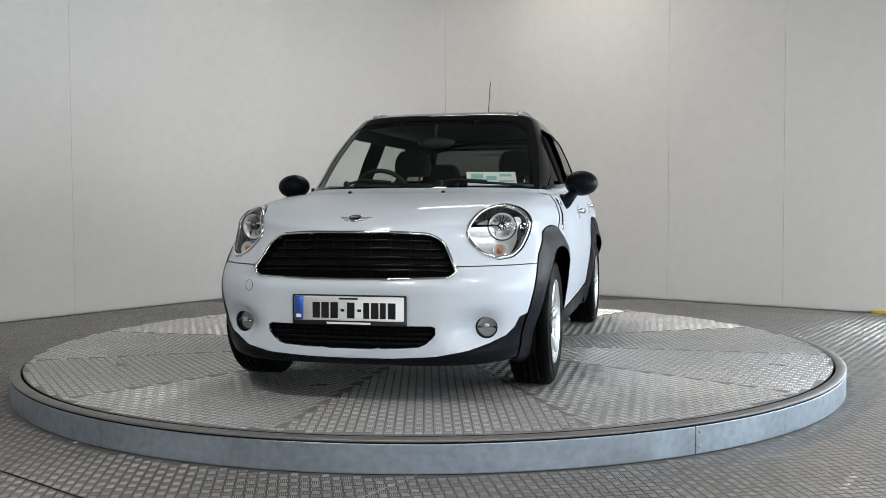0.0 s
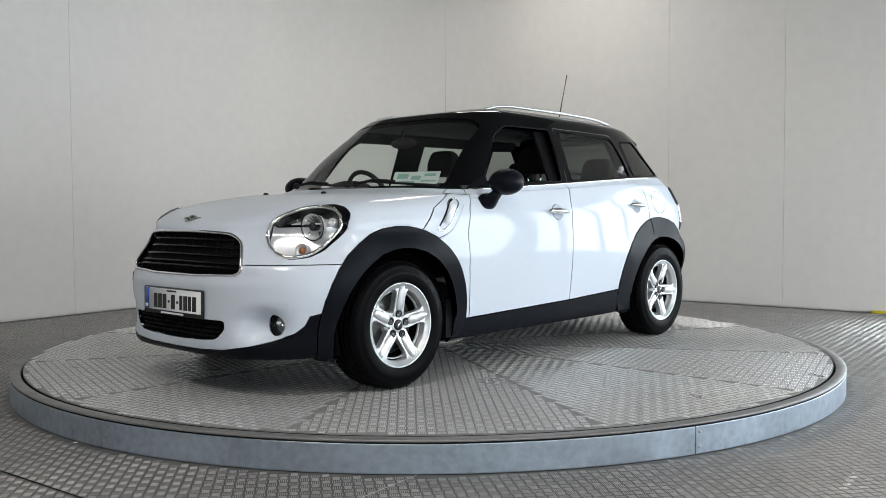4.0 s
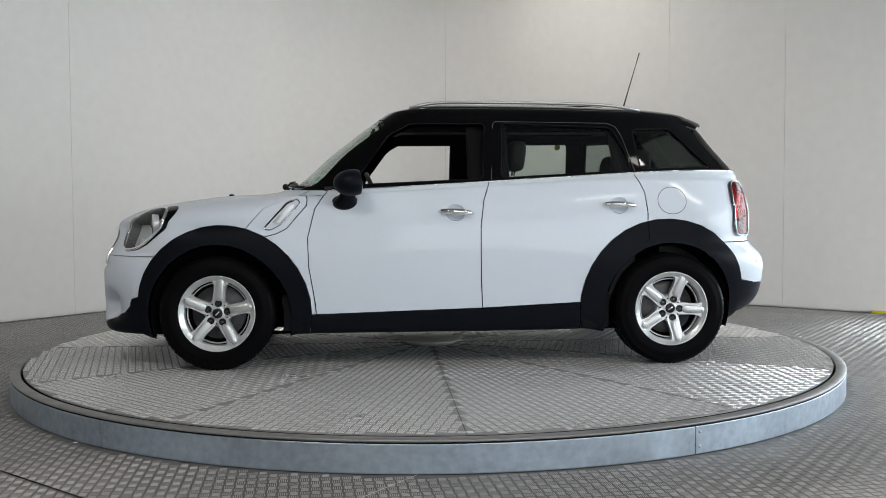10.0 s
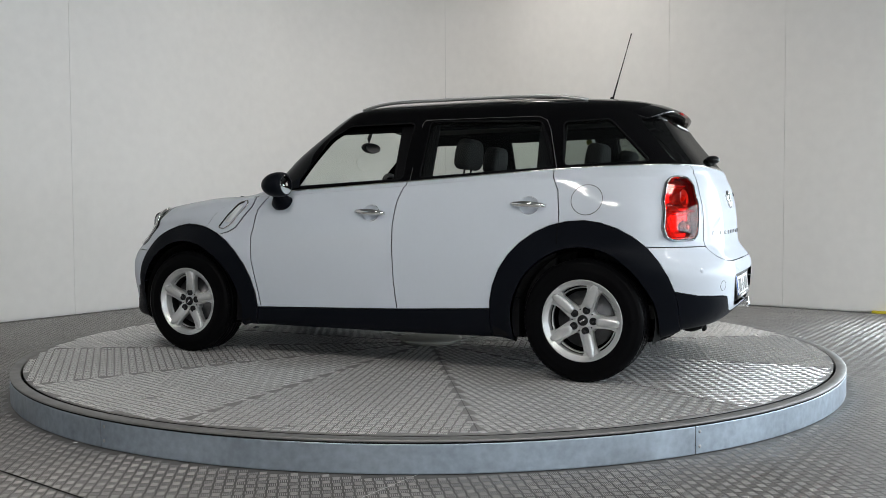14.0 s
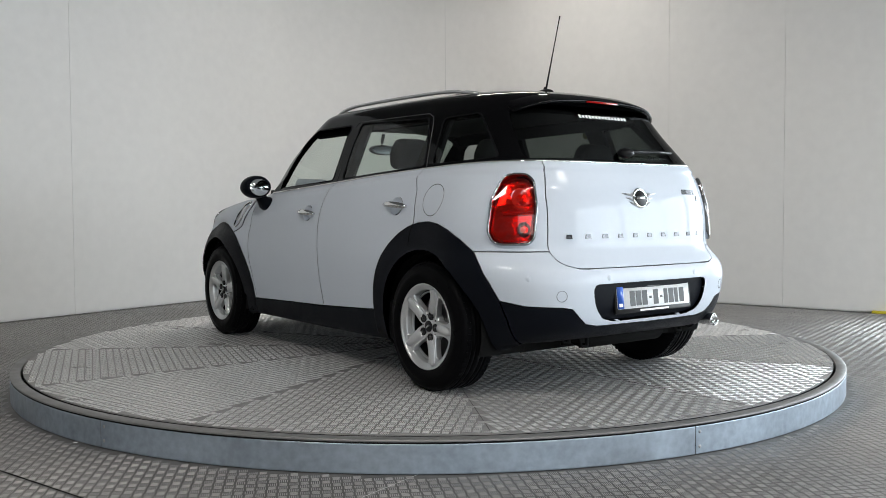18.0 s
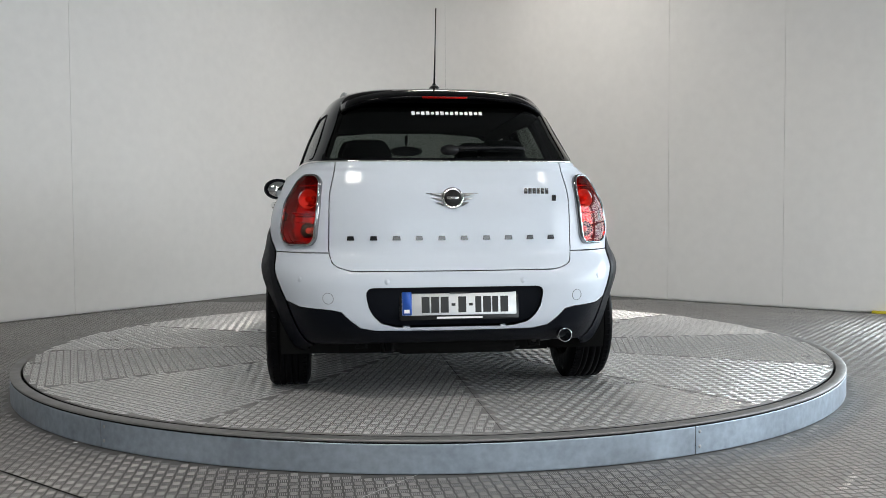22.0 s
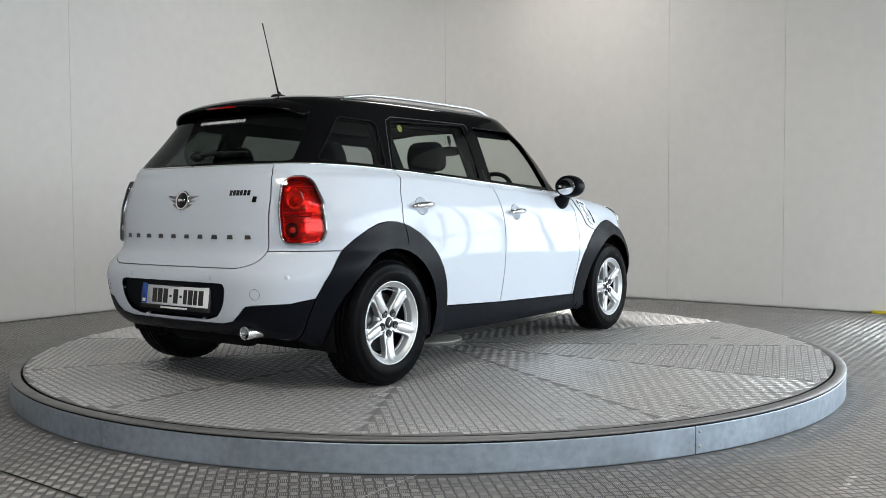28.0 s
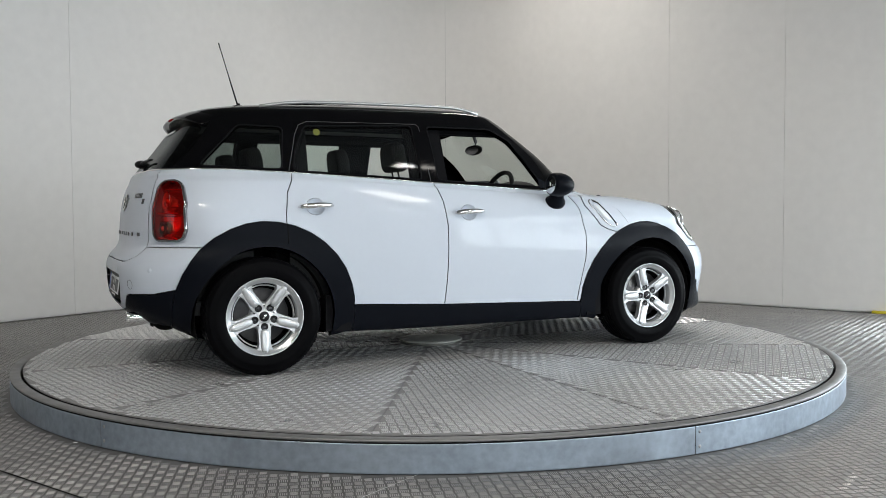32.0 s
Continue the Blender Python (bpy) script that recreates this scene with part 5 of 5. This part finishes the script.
bm = bmesh.new()
prism(bm, [(-0.012, -0.014), (0.009, -0.014), (0.013, 0.014), (-0.008, 0.014)], 0.004, facing(p, n))
part("model_bar", bm, DARK_CHROME, TAILGATE, "small chrome letter drawn as a bar", False)
for k in range(15):
    y = 0.155 - 0.0235 * k
    p, n = on_skin("rear", y, 1.365)
    bm = bmesh.new()
    h = (0.011, 0.008, 0.010)[k % 3]
    box(bm, -0.008, 0.008, -h, h, 0.002, 0.003, facing(p, n))
    part("sticker_bar", bm, PRINT_WHITE, car, "white window lettering drawn as a bar", False)
bm = bmesh.new()
p, n = on_skin("rear", 0.0, 1.165)
ellipsoid(bm, p + n * 0.02, 0.04, 0.045, 0.025)
tube(bm, [on_skin("rear", y, z)[0] + on_skin("rear", y, z)[1] * 0.02 for y, z in ((0.0, 1.168), (-0.1, 1.175), (-0.24, 1.178), (-0.36, 1.176))], 0.011, 8, 0.8, True, [0.02, 0.013, 0.010, 0.007])
part("rear_wiper", bm, SATIN_BLACK, car, "black rear wiper")
bm = bmesh.new()
ex = pose(-1.932, -0.515, 0.318, 0, -90, 0)
lathe(bm, [(0.028, -0.16), (0.031, -0.02), (0.0325, 0.042), (0.0305, 0.046), (0.0285, 0.040), (0.028, -0.1), (0.0, -0.1)], 32, ex)
part("exhaust_pipe", bm, CHROME, car, "chrome exhaust tip")
# roof spoiler
bm = bmesh.new()
prof = [(-1.40, 1.514), (-1.50, 1.506), (-1.58, 1.487), (-1.65, 1.458), (-1.66, 1.446), (-1.64, 1.438), (-1.58, 1.44), (-1.50, 1.455)]
rows = []
for k in range(33):
    s = -1 + k / 16
    y = 0.50 * s
    pull, drop = 0.10 * abs(s) ** 5, 0.032 * s * s + 0.035 * s ** 6
    rows.append([bm.verts.new((x + (pull if x < -1.5 else pull * 0.6), y, z - drop)) for x, z in prof])
for a, b in zip(rows, rows[1:]):
    for k in range(len(prof)):
        j = (k + 1) % len(prof)
        bm.faces.new((a[k], a[j], b[j], b[k]))
bm.faces.new(rows[0])
bm.faces.new(rows[-1][::-1])
bmesh.ops.recalc_face_normals(bm, faces=bm.faces)
part("roof_spoiler", bm, GLOSS_BLACK, car, "gloss black roof spoiler")
bm = bmesh.new()
box(bm, -1.664, -1.655, -0.11, 0.11, 1.437, 1.446)
part("brake_light", bm, RED_LENS, car, "slim red brake light")
# aerial
q, n = on_skin("top", -1.235, 0.0)
bm = bmesh.new()
ellipsoid(bm, q, 0.062, 0.028, 0.024)
lathe(bm, [(0.02, 0.0), (0.012, 0.02), (0.007, 0.034), (0.0, 0.036)], 16, Matrix.Translation(q))
aerial = part("aerial", bm, SATIN_BLACK, car, "thin black roof aerial")
bm = bmesh.new()
tip = Vector((-1.353, 0.004, 1.938))
base = q + Vector((-0.006, 0, 0.02))
tube(bm, [base.lerp(tip, k / 8) for k in range(9)], 0.003, 8, 1.0, True, [0.0055, 0.005, 0.0045, 0.004, 0.0032, 0.003, 0.003, 0.003, 0.0038])
part("aerial_rod", bm, SATIN_BLACK, aerial)
# wipers at the windscreen's foot, washers on the bonnet
for y0, y1 in ((-0.38, 0.10), (0.18, 0.66)):
    bm = bmesh.new()
    pts = []
    for k in range(9):
        y = y0 + (y1 - y0) * k / 8
        p, n = on_skin("front", y, 1.052 - 0.004 * k)
        pts.append(p + n * 0.016)
    tube(bm, pts, 0.008, 6)
    w = part("windscreen_wiper", bm, SATIN_BLACK, car, "black windscreen wiper")
    bm = bmesh.new()
    p, n = on_skin("front", y0 - 0.02, 1.03)
    tube(bm, [p + n * 0.02 + Vector((0.03, 0, 0)), pts[1] + n * 0.012, pts[4] + n * 0.010], 0.009, 6)
    ellipsoid(bm, p + n * 0.02 + Vector((0.03, 0, 0)), 0.02, 0.02, 0.02, None, 12, 8)
    part("wiper_arm", bm, SATIN_BLACK, w)
for y in (0.26, -0.26):
    p, n = on_skin("top", 1.30, y)
    bm = bmesh.new()
    ellipsoid(bm, p + n * 0.004, 0.018, 0.012, 0.009, None, 14, 8)
    part("washer_jet", bm, SATIN_BLACK, car, "black washer jet")

# ---- underside and cabin ----
bm = bmesh.new()
box(bm, -1.62, 1.86, -0.52, 0.52, 0.20, 0.30)
box(bm, -1.80, -1.63, -0.36, 0.30, 0.245, 0.32)
box(bm, -0.84, 0.84, -0.765, 0.765, 0.215, 0.33)
part("underbody", bm, DARK, car, "dark underbody", False)
bm = bmesh.new()
tube(bm, [(-1.85, -0.515, 0.315), (-1.6, -0.45, 0.26), (-1.2, -0.3, 0.2), (0.6, -0.1, 0.185)], 0.03, 10)
part("exhaust_line", bm, STEEL, car)
bm = bmesh.new()
tube(bm, [(-1.74, -0.34, 0.262), (-1.74, -0.30, 0.258), (-1.74, 0.22, 0.258), (-1.74, 0.26, 0.262)], 0.06, 16, 0.7, True, [0.05, 0.07, 0.07, 0.05])
part("silencer", bm, DARK, car, "dark exhaust silencer under the rear")
for y, z in ((0.42, 0.262), (-0.40, 0.255), (0.30, 0.235)):
    bm = bmesh.new()
    tube(bm, [(-1.82, y - 0.03, 0.32), (-1.83, y - 0.02, z), (-1.83, y + 0.02, z), (-1.82, y + 0.03, 0.32)], 0.010, 8)
    part("hanger", bm, DARK, car, "dark exhaust hanger")
for x in (HUB_X, -HUB_X):
    bm = bmesh.new()
    tube(bm, [(x, -0.66, 0.322), (x, -0.3, 0.28), (x, 0.3, 0.28), (x, 0.66, 0.322)], 0.035, 10)
    part("axle", bm, DARK, car)


def seat(x, y, back_z, width, rest_z, name, headrest=True):
    """A seat: cushion, raked backrest, headrest on two posts."""
    bm = bmesh.new()
    w = width / 2
    box(bm, x - 0.05, x + 0.46, y - w, y + w, 0.52, 0.68)
    s = part(name, bm, CLOTH, car, "black cloth seat")
    soften(s, 0.05, 3)
    bm = bmesh.new()
    tilt = Matrix.Translation((x, y, 0.62)) @ Matrix.Rotation(radians(-16), 4, "Y")
    h = (back_z - 0.62) / math.cos(radians(16))
    prism(bm, rounded([(-w, 0), (w, 0), (w * 0.98, h * 0.7), (w * 0.72, h), (-w * 0.72, h), (-w * 0.98, h * 0.7)], 0.08, 4), 0.13, tilt @ Matrix(((0, 0, -1, 0.0), (1, 0, 0, 0), (0, 1, 0, 0), (0, 0, 0, 1))))
    b = part("backrest", bm, CLOTH, s)
    soften(b, 0.035, 3)
    if headrest:
        bm = bmesh.new()
        xx = x - math.tan(radians(16)) * (rest_z - 0.62) - 0.05
        prism(bm, rounded([(-0.125, -0.085), (0.125, -0.085), (0.135, 0.02), (0.095, 0.10), (-0.095, 0.10), (-0.135, 0.02)], 0.05, 4), 0.095, Matrix.Translation((xx + 0.04, y, rest_z)) @ Matrix.Rotation(radians(-8), 4, "Y") @ Matrix(((0, 0, -1, 0.0), (1, 0, 0, 0), (0, 1, 0, 0), (0, 0, 0, 1))))
        r = part("headrest", bm, CLOTH, s, "black headrest")
        soften(r, 0.03, 3)
        for dy in (-0.05, 0.05):
            bm = bmesh.new()
            tube(bm, [(xx + 0.03, y + dy, back_z - 0.08), (xx - 0.005, y + dy, rest_z - 0.06)], 0.006, 8)
            part("headrest_post", bm, CHROME, s)


for x, y in ((-0.23, 0.37), (-0.11, -0.37)):
    seat(x, y, 1.10, 0.50, 1.228, "front_seat")
for y in (0.36, -0.36):
    seat(-1.03, y, 1.06, 0.52, 1.175, "rear_seat")
# dark linings inside the door pillars and along the roof's edge
for s in (1, -1):
    for tag, outline in (("pillar_trim", [(-0.13, 1.03), (-0.375, 1.04), (-0.375, 1.46), (-0.13, 1.46)]), ("pillar_trim", [(-1.01, 1.06), (-1.15, 1.09), (-1.13, 1.46), (-0.93, 1.46), (-0.985, 1.38)]), ("roof_edge_trim", [(0.32, 1.39), (0.26, 1.46), (-1.35, 1.46), (-1.35, 1.392)])):
        bm = bmesh.new()
        for deep in (0.035, 0.05):
            bm.faces.new([bm.verts.new(Vector((q.x, s * q.y, q.z))) for q in path_on("side", rounded(outline, 0.03, 3), -deep, False)])
        low, high = list(bm.faces)
        vs, ws = list(low.verts), list(high.verts)
        for k in range(len(vs)):
            j = (k + 1) % len(vs)
            bm.faces.new((vs[k], vs[j], ws[j], ws[k]))
        bmesh.ops.recalc_face_normals(bm, faces=bm.faces)
        part(tag, bm, SEAL, car, "black inner pillar lining", False)
bm = bmesh.new()
box(bm, -1.75, 0.95, -0.70, 0.70, 0.33, 0.40)
box(bm, -1.72, -1.30, -0.62, 0.62, 0.40, 0.80)
part("cabin_floor", bm, TRIM, car, "black cabin floor", False)
# door cards close the doors on the inside
for s in (1, -1):
    bm = bmesh.new()
    box(bm, -1.12, 0.70, min(s * 0.705, s * 0.73), max(s * 0.705, s * 0.73), 0.40, 1.035)
    part("door_card", bm, TRIM, car, "black door lining", False)
bm = bmesh.new()
rows = []
for k in range(21):
    y = -0.68 + 1.36 * k / 20
    fx = 0.90 - 0.22 * (y / 0.68) ** 4 - 0.04 * (y / 0.68) ** 2
    rows.append([bm.verts.new(q) for q in ((fx, y, 0.99), (fx - 0.06, y, 1.02), (0.62, y, 1.035), (0.50, y, 1.015), (0.45, y, 0.95), (0.50, y, 0.72), (0.70, y, 0.55))])
for a, b in zip(rows, rows[1:]):
    for k in range(6):
        bm.faces.new((a[k], a[k + 1], b[k + 1], b[k]))
bmesh.ops.recalc_face_normals(bm, faces=bm.faces)
part("dashboard", bm, TRIM, car, "black dashboard")
bm = bmesh.new()
ellipsoid(bm, (0.56, -0.36, 1.035), 0.14, 0.15, 0.055)
part("instrument_hood", bm, TRIM, car)
wheel_m = Matrix.Translation((0.40, -0.36, 0.985)) @ Matrix.Rotation(radians(-66), 4, "Y")
bm = bmesh.new()
rows = []
for k in range(40):
    a = 2 * math.pi * k / 40
    rows.append([bm.verts.new(wheel_m @ Vector(((0.178 + 0.0155 * math.cos(b)) * math.cos(a), (0.178 + 0.0155 * math.cos(b)) * math.sin(a), 0.0155 * math.sin(b)))) for b in [2 * math.pi * j / 8 for j in range(8)]])
for k in range(40):
    a, b = rows[k], rows[(k + 1) % 40]
    for j in range(8):
        bm.faces.new((a[j], a[(j + 1) % 8], b[(j + 1) % 8], b[j]))
steering = part("steering_wheel", bm, TRIM, car, "black steering wheel")
bm = bmesh.new()
lathe(bm, [(0.07, -0.03), (0.065, 0.01), (0.03, 0.02), (0.0, 0.022)], 24, wheel_m)
for k in range(3):
    a = math.pi / 2 * (k + 1)
    tube(bm, [wheel_m @ Vector((0.05 * math.cos(a), 0.05 * math.sin(a), 0)), wheel_m @ Vector((0.175 * math.cos(a), 0.175 * math.sin(a), 0))], 0.014, 6)
part("wheel_hub", bm, TRIM, steering)
bm = bmesh.new()
mm = pose(0.425, 0.0, 1.318, 0, 0, 0)
ellipsoid(bm, (0, 0, 0), 0.022, 0.118, 0.036, mm)
tube(bm, [mm @ Vector((0.01, 0, 0.01)), mm @ Vector((0.012, 0, 0.06)), mm @ Vector((-0.01, 0, 0.11))], 0.012, 8)
inner_mirror = part("rear_view_mirror", bm, TRIM, car, "black rear view mirror")
bm = bmesh.new()
lathe(bm, [(0.032, 0.0), (0.0, 0.001)], 24, mm @ Matrix.Translation((-0.021, 0, 0)) @ Matrix.Rotation(radians(-90), 4, "Y") @ Matrix.Diagonal((1, 3.2, 1, 1)))
# The dark cabin's reflection is put into this glass's colour.
part("mirror_glass", bm, DARK_CHROME, inner_mirror)
# a sheet of paper stands on the dashboard behind the windscreen
bm = bmesh.new()
pm = Matrix.Translation((0.775, 0.425, 1.036)) @ Matrix.Rotation(radians(20), 4, "Z") @ Matrix.Rotation(radians(-38), 4, "Y")
box(bm, -0.001, 0.001, -0.145, 0.145, 0.0, 0.105, pm)
sheet = part("window_sheet", bm, PAPER, car, "pale green printed sheet behind the windscreen", False)
for y0, y1, z0, z1 in ((-0.12, -0.05, 0.055, 0.09), (-0.03, 0.03, 0.045, 0.075), (0.05, 0.12, 0.07, 0.09), (-0.11, 0.0, 0.02, 0.035), (0.04, 0.13, 0.03, 0.04)):
    bm = bmesh.new()
    box(bm, 0.0011, 0.0017, y0, y1, z0, z1, pm)
    part("print_patch", bm, PAPER_INK, sheet, "", False)
bm = bmesh.new()
lathe(bm, [(0.021, 0.0), (0.0, 0.0008)], 24, facing(on_skin("side", -0.925, 1.352)[0] @ Matrix.Diagonal((1, -1, 1)) + Vector((0, 0.012, 0)), Vector((0, -1, 0.3))))
part("window_sticker", bm, STICKER, car, "round yellow sticker inside the side window, its colour dimmed")
panel("headlining", LINING, "roof", both=True, shrink=0.0, offset=-0.03, thick=0.0, label="pale grey headlining")

# ---- the wheels ----
R_TYRE = 0.322


def make_wheel(place, turn, right):
    m = Matrix.Translation(place) @ Matrix.Rotation(radians(90 if right else -90), 4, "X") @ Matrix.Rotation(radians(turn), 4, "Z")
    bm = bmesh.new()
    prof = [(0.206, -0.098), (0.222, -0.103), (0.262, -0.106), (0.294, -0.101), (0.311, -0.090), (0.319, -0.074), (0.3215, -0.055)]
    for g in (-0.045, -0.018, 0.018, 0.045):
        prof += [(0.322, g - 0.0045), (0.3145, g - 0.0035), (0.3145, g + 0.0035), (0.322, g + 0.0045)]
    prof += [(0.3215, 0.055), (0.319, 0.074), (0.311, 0.090), (0.301, 0.0965), (0.2985, 0.0985), (0.294, 0.099), (0.27, 0.1045), (0.266, 0.1065), (0.255, 0.1065), (0.230, 0.104), (0.217, 0.099), (0.206, 0.093)]
    lathe(bm, prof, 84, m)
    tyre = part("wheel", bm, RUBBER, car, "black tyre on a silver five-spoke alloy wheel")
    # shoulder blocks of the tread
    bm = bmesh.new()
    for k in range(70):
        a = 2 * math.pi * k / 70
        for z0, z1 in ((0.052, 0.088), (-0.088, -0.052)):
            r0 = 0.3185
            mm = m @ Matrix.Rotation(a, 4, "Z") @ Matrix.Translation((r0, 0, 0))
            box(bm, -0.012, 0.0028, -0.0095, 0.0095, z0, z1 - 0.012, mm)
    tagged(part("tyre_tread", bm, RUBBER, tyre, "", False), kind="stuff")
    bm = bmesh.new()
    lathe(bm, [(0.181, 0.045), (0.1825, 0.077), (0.186, 0.0835), (0.203, 0.088), (0.2065, 0.0955), (0.2100, 0.0990), (0.2140, 0.0985), (0.2150, 0.094), (0.210, 0.088)], 72, m)
    rim = part("rim", bm, SILVER, tyre, "silver alloy rim")
    bm = bmesh.new()
    lathe(bm, [(0.208, -0.09), (0.198, -0.085), (0.190, -0.04), (0.183, 0.030), (0.1815, 0.046)], 60, m)
    part("barrel", bm, BARREL, rim, "inner barrel, its colour darkened for shade")
    bm = bmesh.new()
    lathe(bm, [(0.1665, 0.044), (0.1675, 0.054), (0.1705, 0.057), (0.1735, 0.054), (0.1745, 0.044)], 72, m)
    part("inner_ring", bm, SILVER, rim, "slim silver ring inside the rim")
    # spokes: a flat web that flares into the rim, with a rounded ridge on it
    for k in range(5):
        sm = m @ Matrix.Rotation(2 * math.pi * k / 5, 4, "Z")
        for tag, stations, section in (
            ("spoke", [(0.022, 0.018, 0.066), (0.045, 0.031, 0.070), (0.068, 0.0365, 0.073), (0.092, 0.0350, 0.0755), (0.120, 0.0330, 0.0785), (0.150, 0.0335, 0.0815), (0.168, 0.0385, 0.0830), (0.178, 0.0470, 0.0835), (0.1855, 0.0640, 0.0835)],
             ((-1.0, -0.034), (-1.0, -0.005), (-0.94, -0.0005), (0.94, -0.0005), (1.0, -0.005), (1.0, -0.034))),
            ("spoke_ridge", [(0.070, 0.016, 0.0690), (0.080, 0.023, 0.0735), (0.100, 0.0262, 0.0770), (0.130, 0.0262, 0.0800), (0.160, 0.0245, 0.0830), (0.182, 0.0205, 0.0850), (0.196, 0.0130, 0.0855)],
             ((-1.0, -0.006), (-0.92, 0.0015), (-0.70, 0.0062), (-0.3, 0.0090), (0.3, 0.0090), (0.70, 0.0062), (0.92, 0.0015), (1.0, -0.006)))):
            bm = bmesh.new()
            rows = [[bm.verts.new(sm @ Vector((r, y * half, z + dz))) for y, dz in section] for r, half, z in stations]
            n = len(section)
            for a, b in zip(rows, rows[1:]):
                for j in range(n):
                    bm.faces.new((a[j], a[(j + 1) % n], b[(j + 1) % n], b[j]))
            bm.faces.new(rows[0][::-1])
            bm.faces.new(rows[-1])
            bmesh.ops.recalc_face_normals(bm, faces=bm.faces)
            if tag == "spoke":
                part("spoke", bm, SILVER, rim, "silver spoke", False)
            else:
                part("spoke_ridge", bm, SILVER, rim, "rounded ridge of the spoke")
        # A black disc on the spoke gives the bolt well's shade as colour.
        bm = bmesh.new()
        hole = sm @ Matrix.Translation((0.056, 0, 0.0745))
        lathe(bm, [(0.0200, -0.01), (0.0200, 0.0025), (0.0185, 0.0035), (0.0165, 0.0023), (0.0, 0.0010)], 20, hole)
        part("bolt_well", bm, SATIN_BLACK, rim, "black disc for the shade in the wheel bolt well")
        bm = bmesh.new()
        lathe(bm, [(0.0085, -0.004), (0.0085, 0.0032), (0.007, 0.004), (0.004, 0.004), (0.0, 0.0026)], 6, hole)
        part("wheel_bolt", bm, DARK_CHROME, rim)
        bm = bmesh.new()
        lathe(bm, [(0.0045, 0.0), (0.0045, 0.0012), (0.0, 0.0015)], 10, m @ Matrix.Rotation(2 * math.pi * (k + 0.5) / 5, 4, "Z") @ Matrix.Translation((0.058, 0, 0.0668)))
        part("hub_dot", bm, SATIN_BLACK, rim)
    bm = bmesh.new()
    lathe(bm, [(0.080, 0.03), (0.076, 0.056), (0.070, 0.063), (0.045, 0.066), (0.034, 0.072), (0.0, 0.072)], 40, m)
    part("hub", bm, SILVER, rim, "silver hub")
    bm = bmesh.new()
    lathe(bm, [(0.0285, 0.071), (0.0275, 0.077), (0.024, 0.079), (0.0, 0.080)], 32, m)
    part("centre_cap", bm, SATIN_BLACK, rim, "black centre cap")
    bm = bmesh.new()
    box(bm, -0.016, 0.016, -0.004, 0.004, 0.0795, 0.081, m)
    part("cap_badge", bm, CHROME, rim)
    bm = bmesh.new()
    lathe(bm, [(0.150, -0.012), (0.152, -0.008), (0.152, 0.004), (0.150, 0.006), (0.07, 0.006), (0.065, 0.03), (0.0, 0.03)], 48, m)
    part("brake_disc", bm, DISC, rim, "steel brake disc")
    bm = bmesh.new()
    lathe(bm, [(0.196, -0.05), (0.0, -0.05)], 40, m)
    part("back_plate", bm, DARK, rim)
    return tyre


for x, right, turn in ((HUB_X, False, 48), (-HUB_X, False, 33), (HUB_X, True, 36), (-HUB_X, True, 54)):
    yy = 0.754 if x > 0 else 0.768
    make_wheel(Vector((x, -yy if right else yy, R_TYRE)), turn, right)


# ---- what moves ----
def heading(t):
    """The turntable's turn at t seconds, in degrees."""
    return -104.498 - 7.2121 * t - 0.1507 * ((t - 16) / 16) ** 2


def motions():
    disc_rows, car_rows = [], []
    for k in range(65):
        t = k * 0.5
        spin = pose(HUB.x, HUB.y, 0, 0, 0, heading(t))
        disc_rows.append((t, spin))
        car_rows.append((t, pose(0, 0, 0, 0, 0, heading(t)) @ Matrix.Translation(CAR_OFF + Vector((0, 0, 0.001)))))
    walk(disc, disc_rows)
    walk(car, car_rows)


motions()
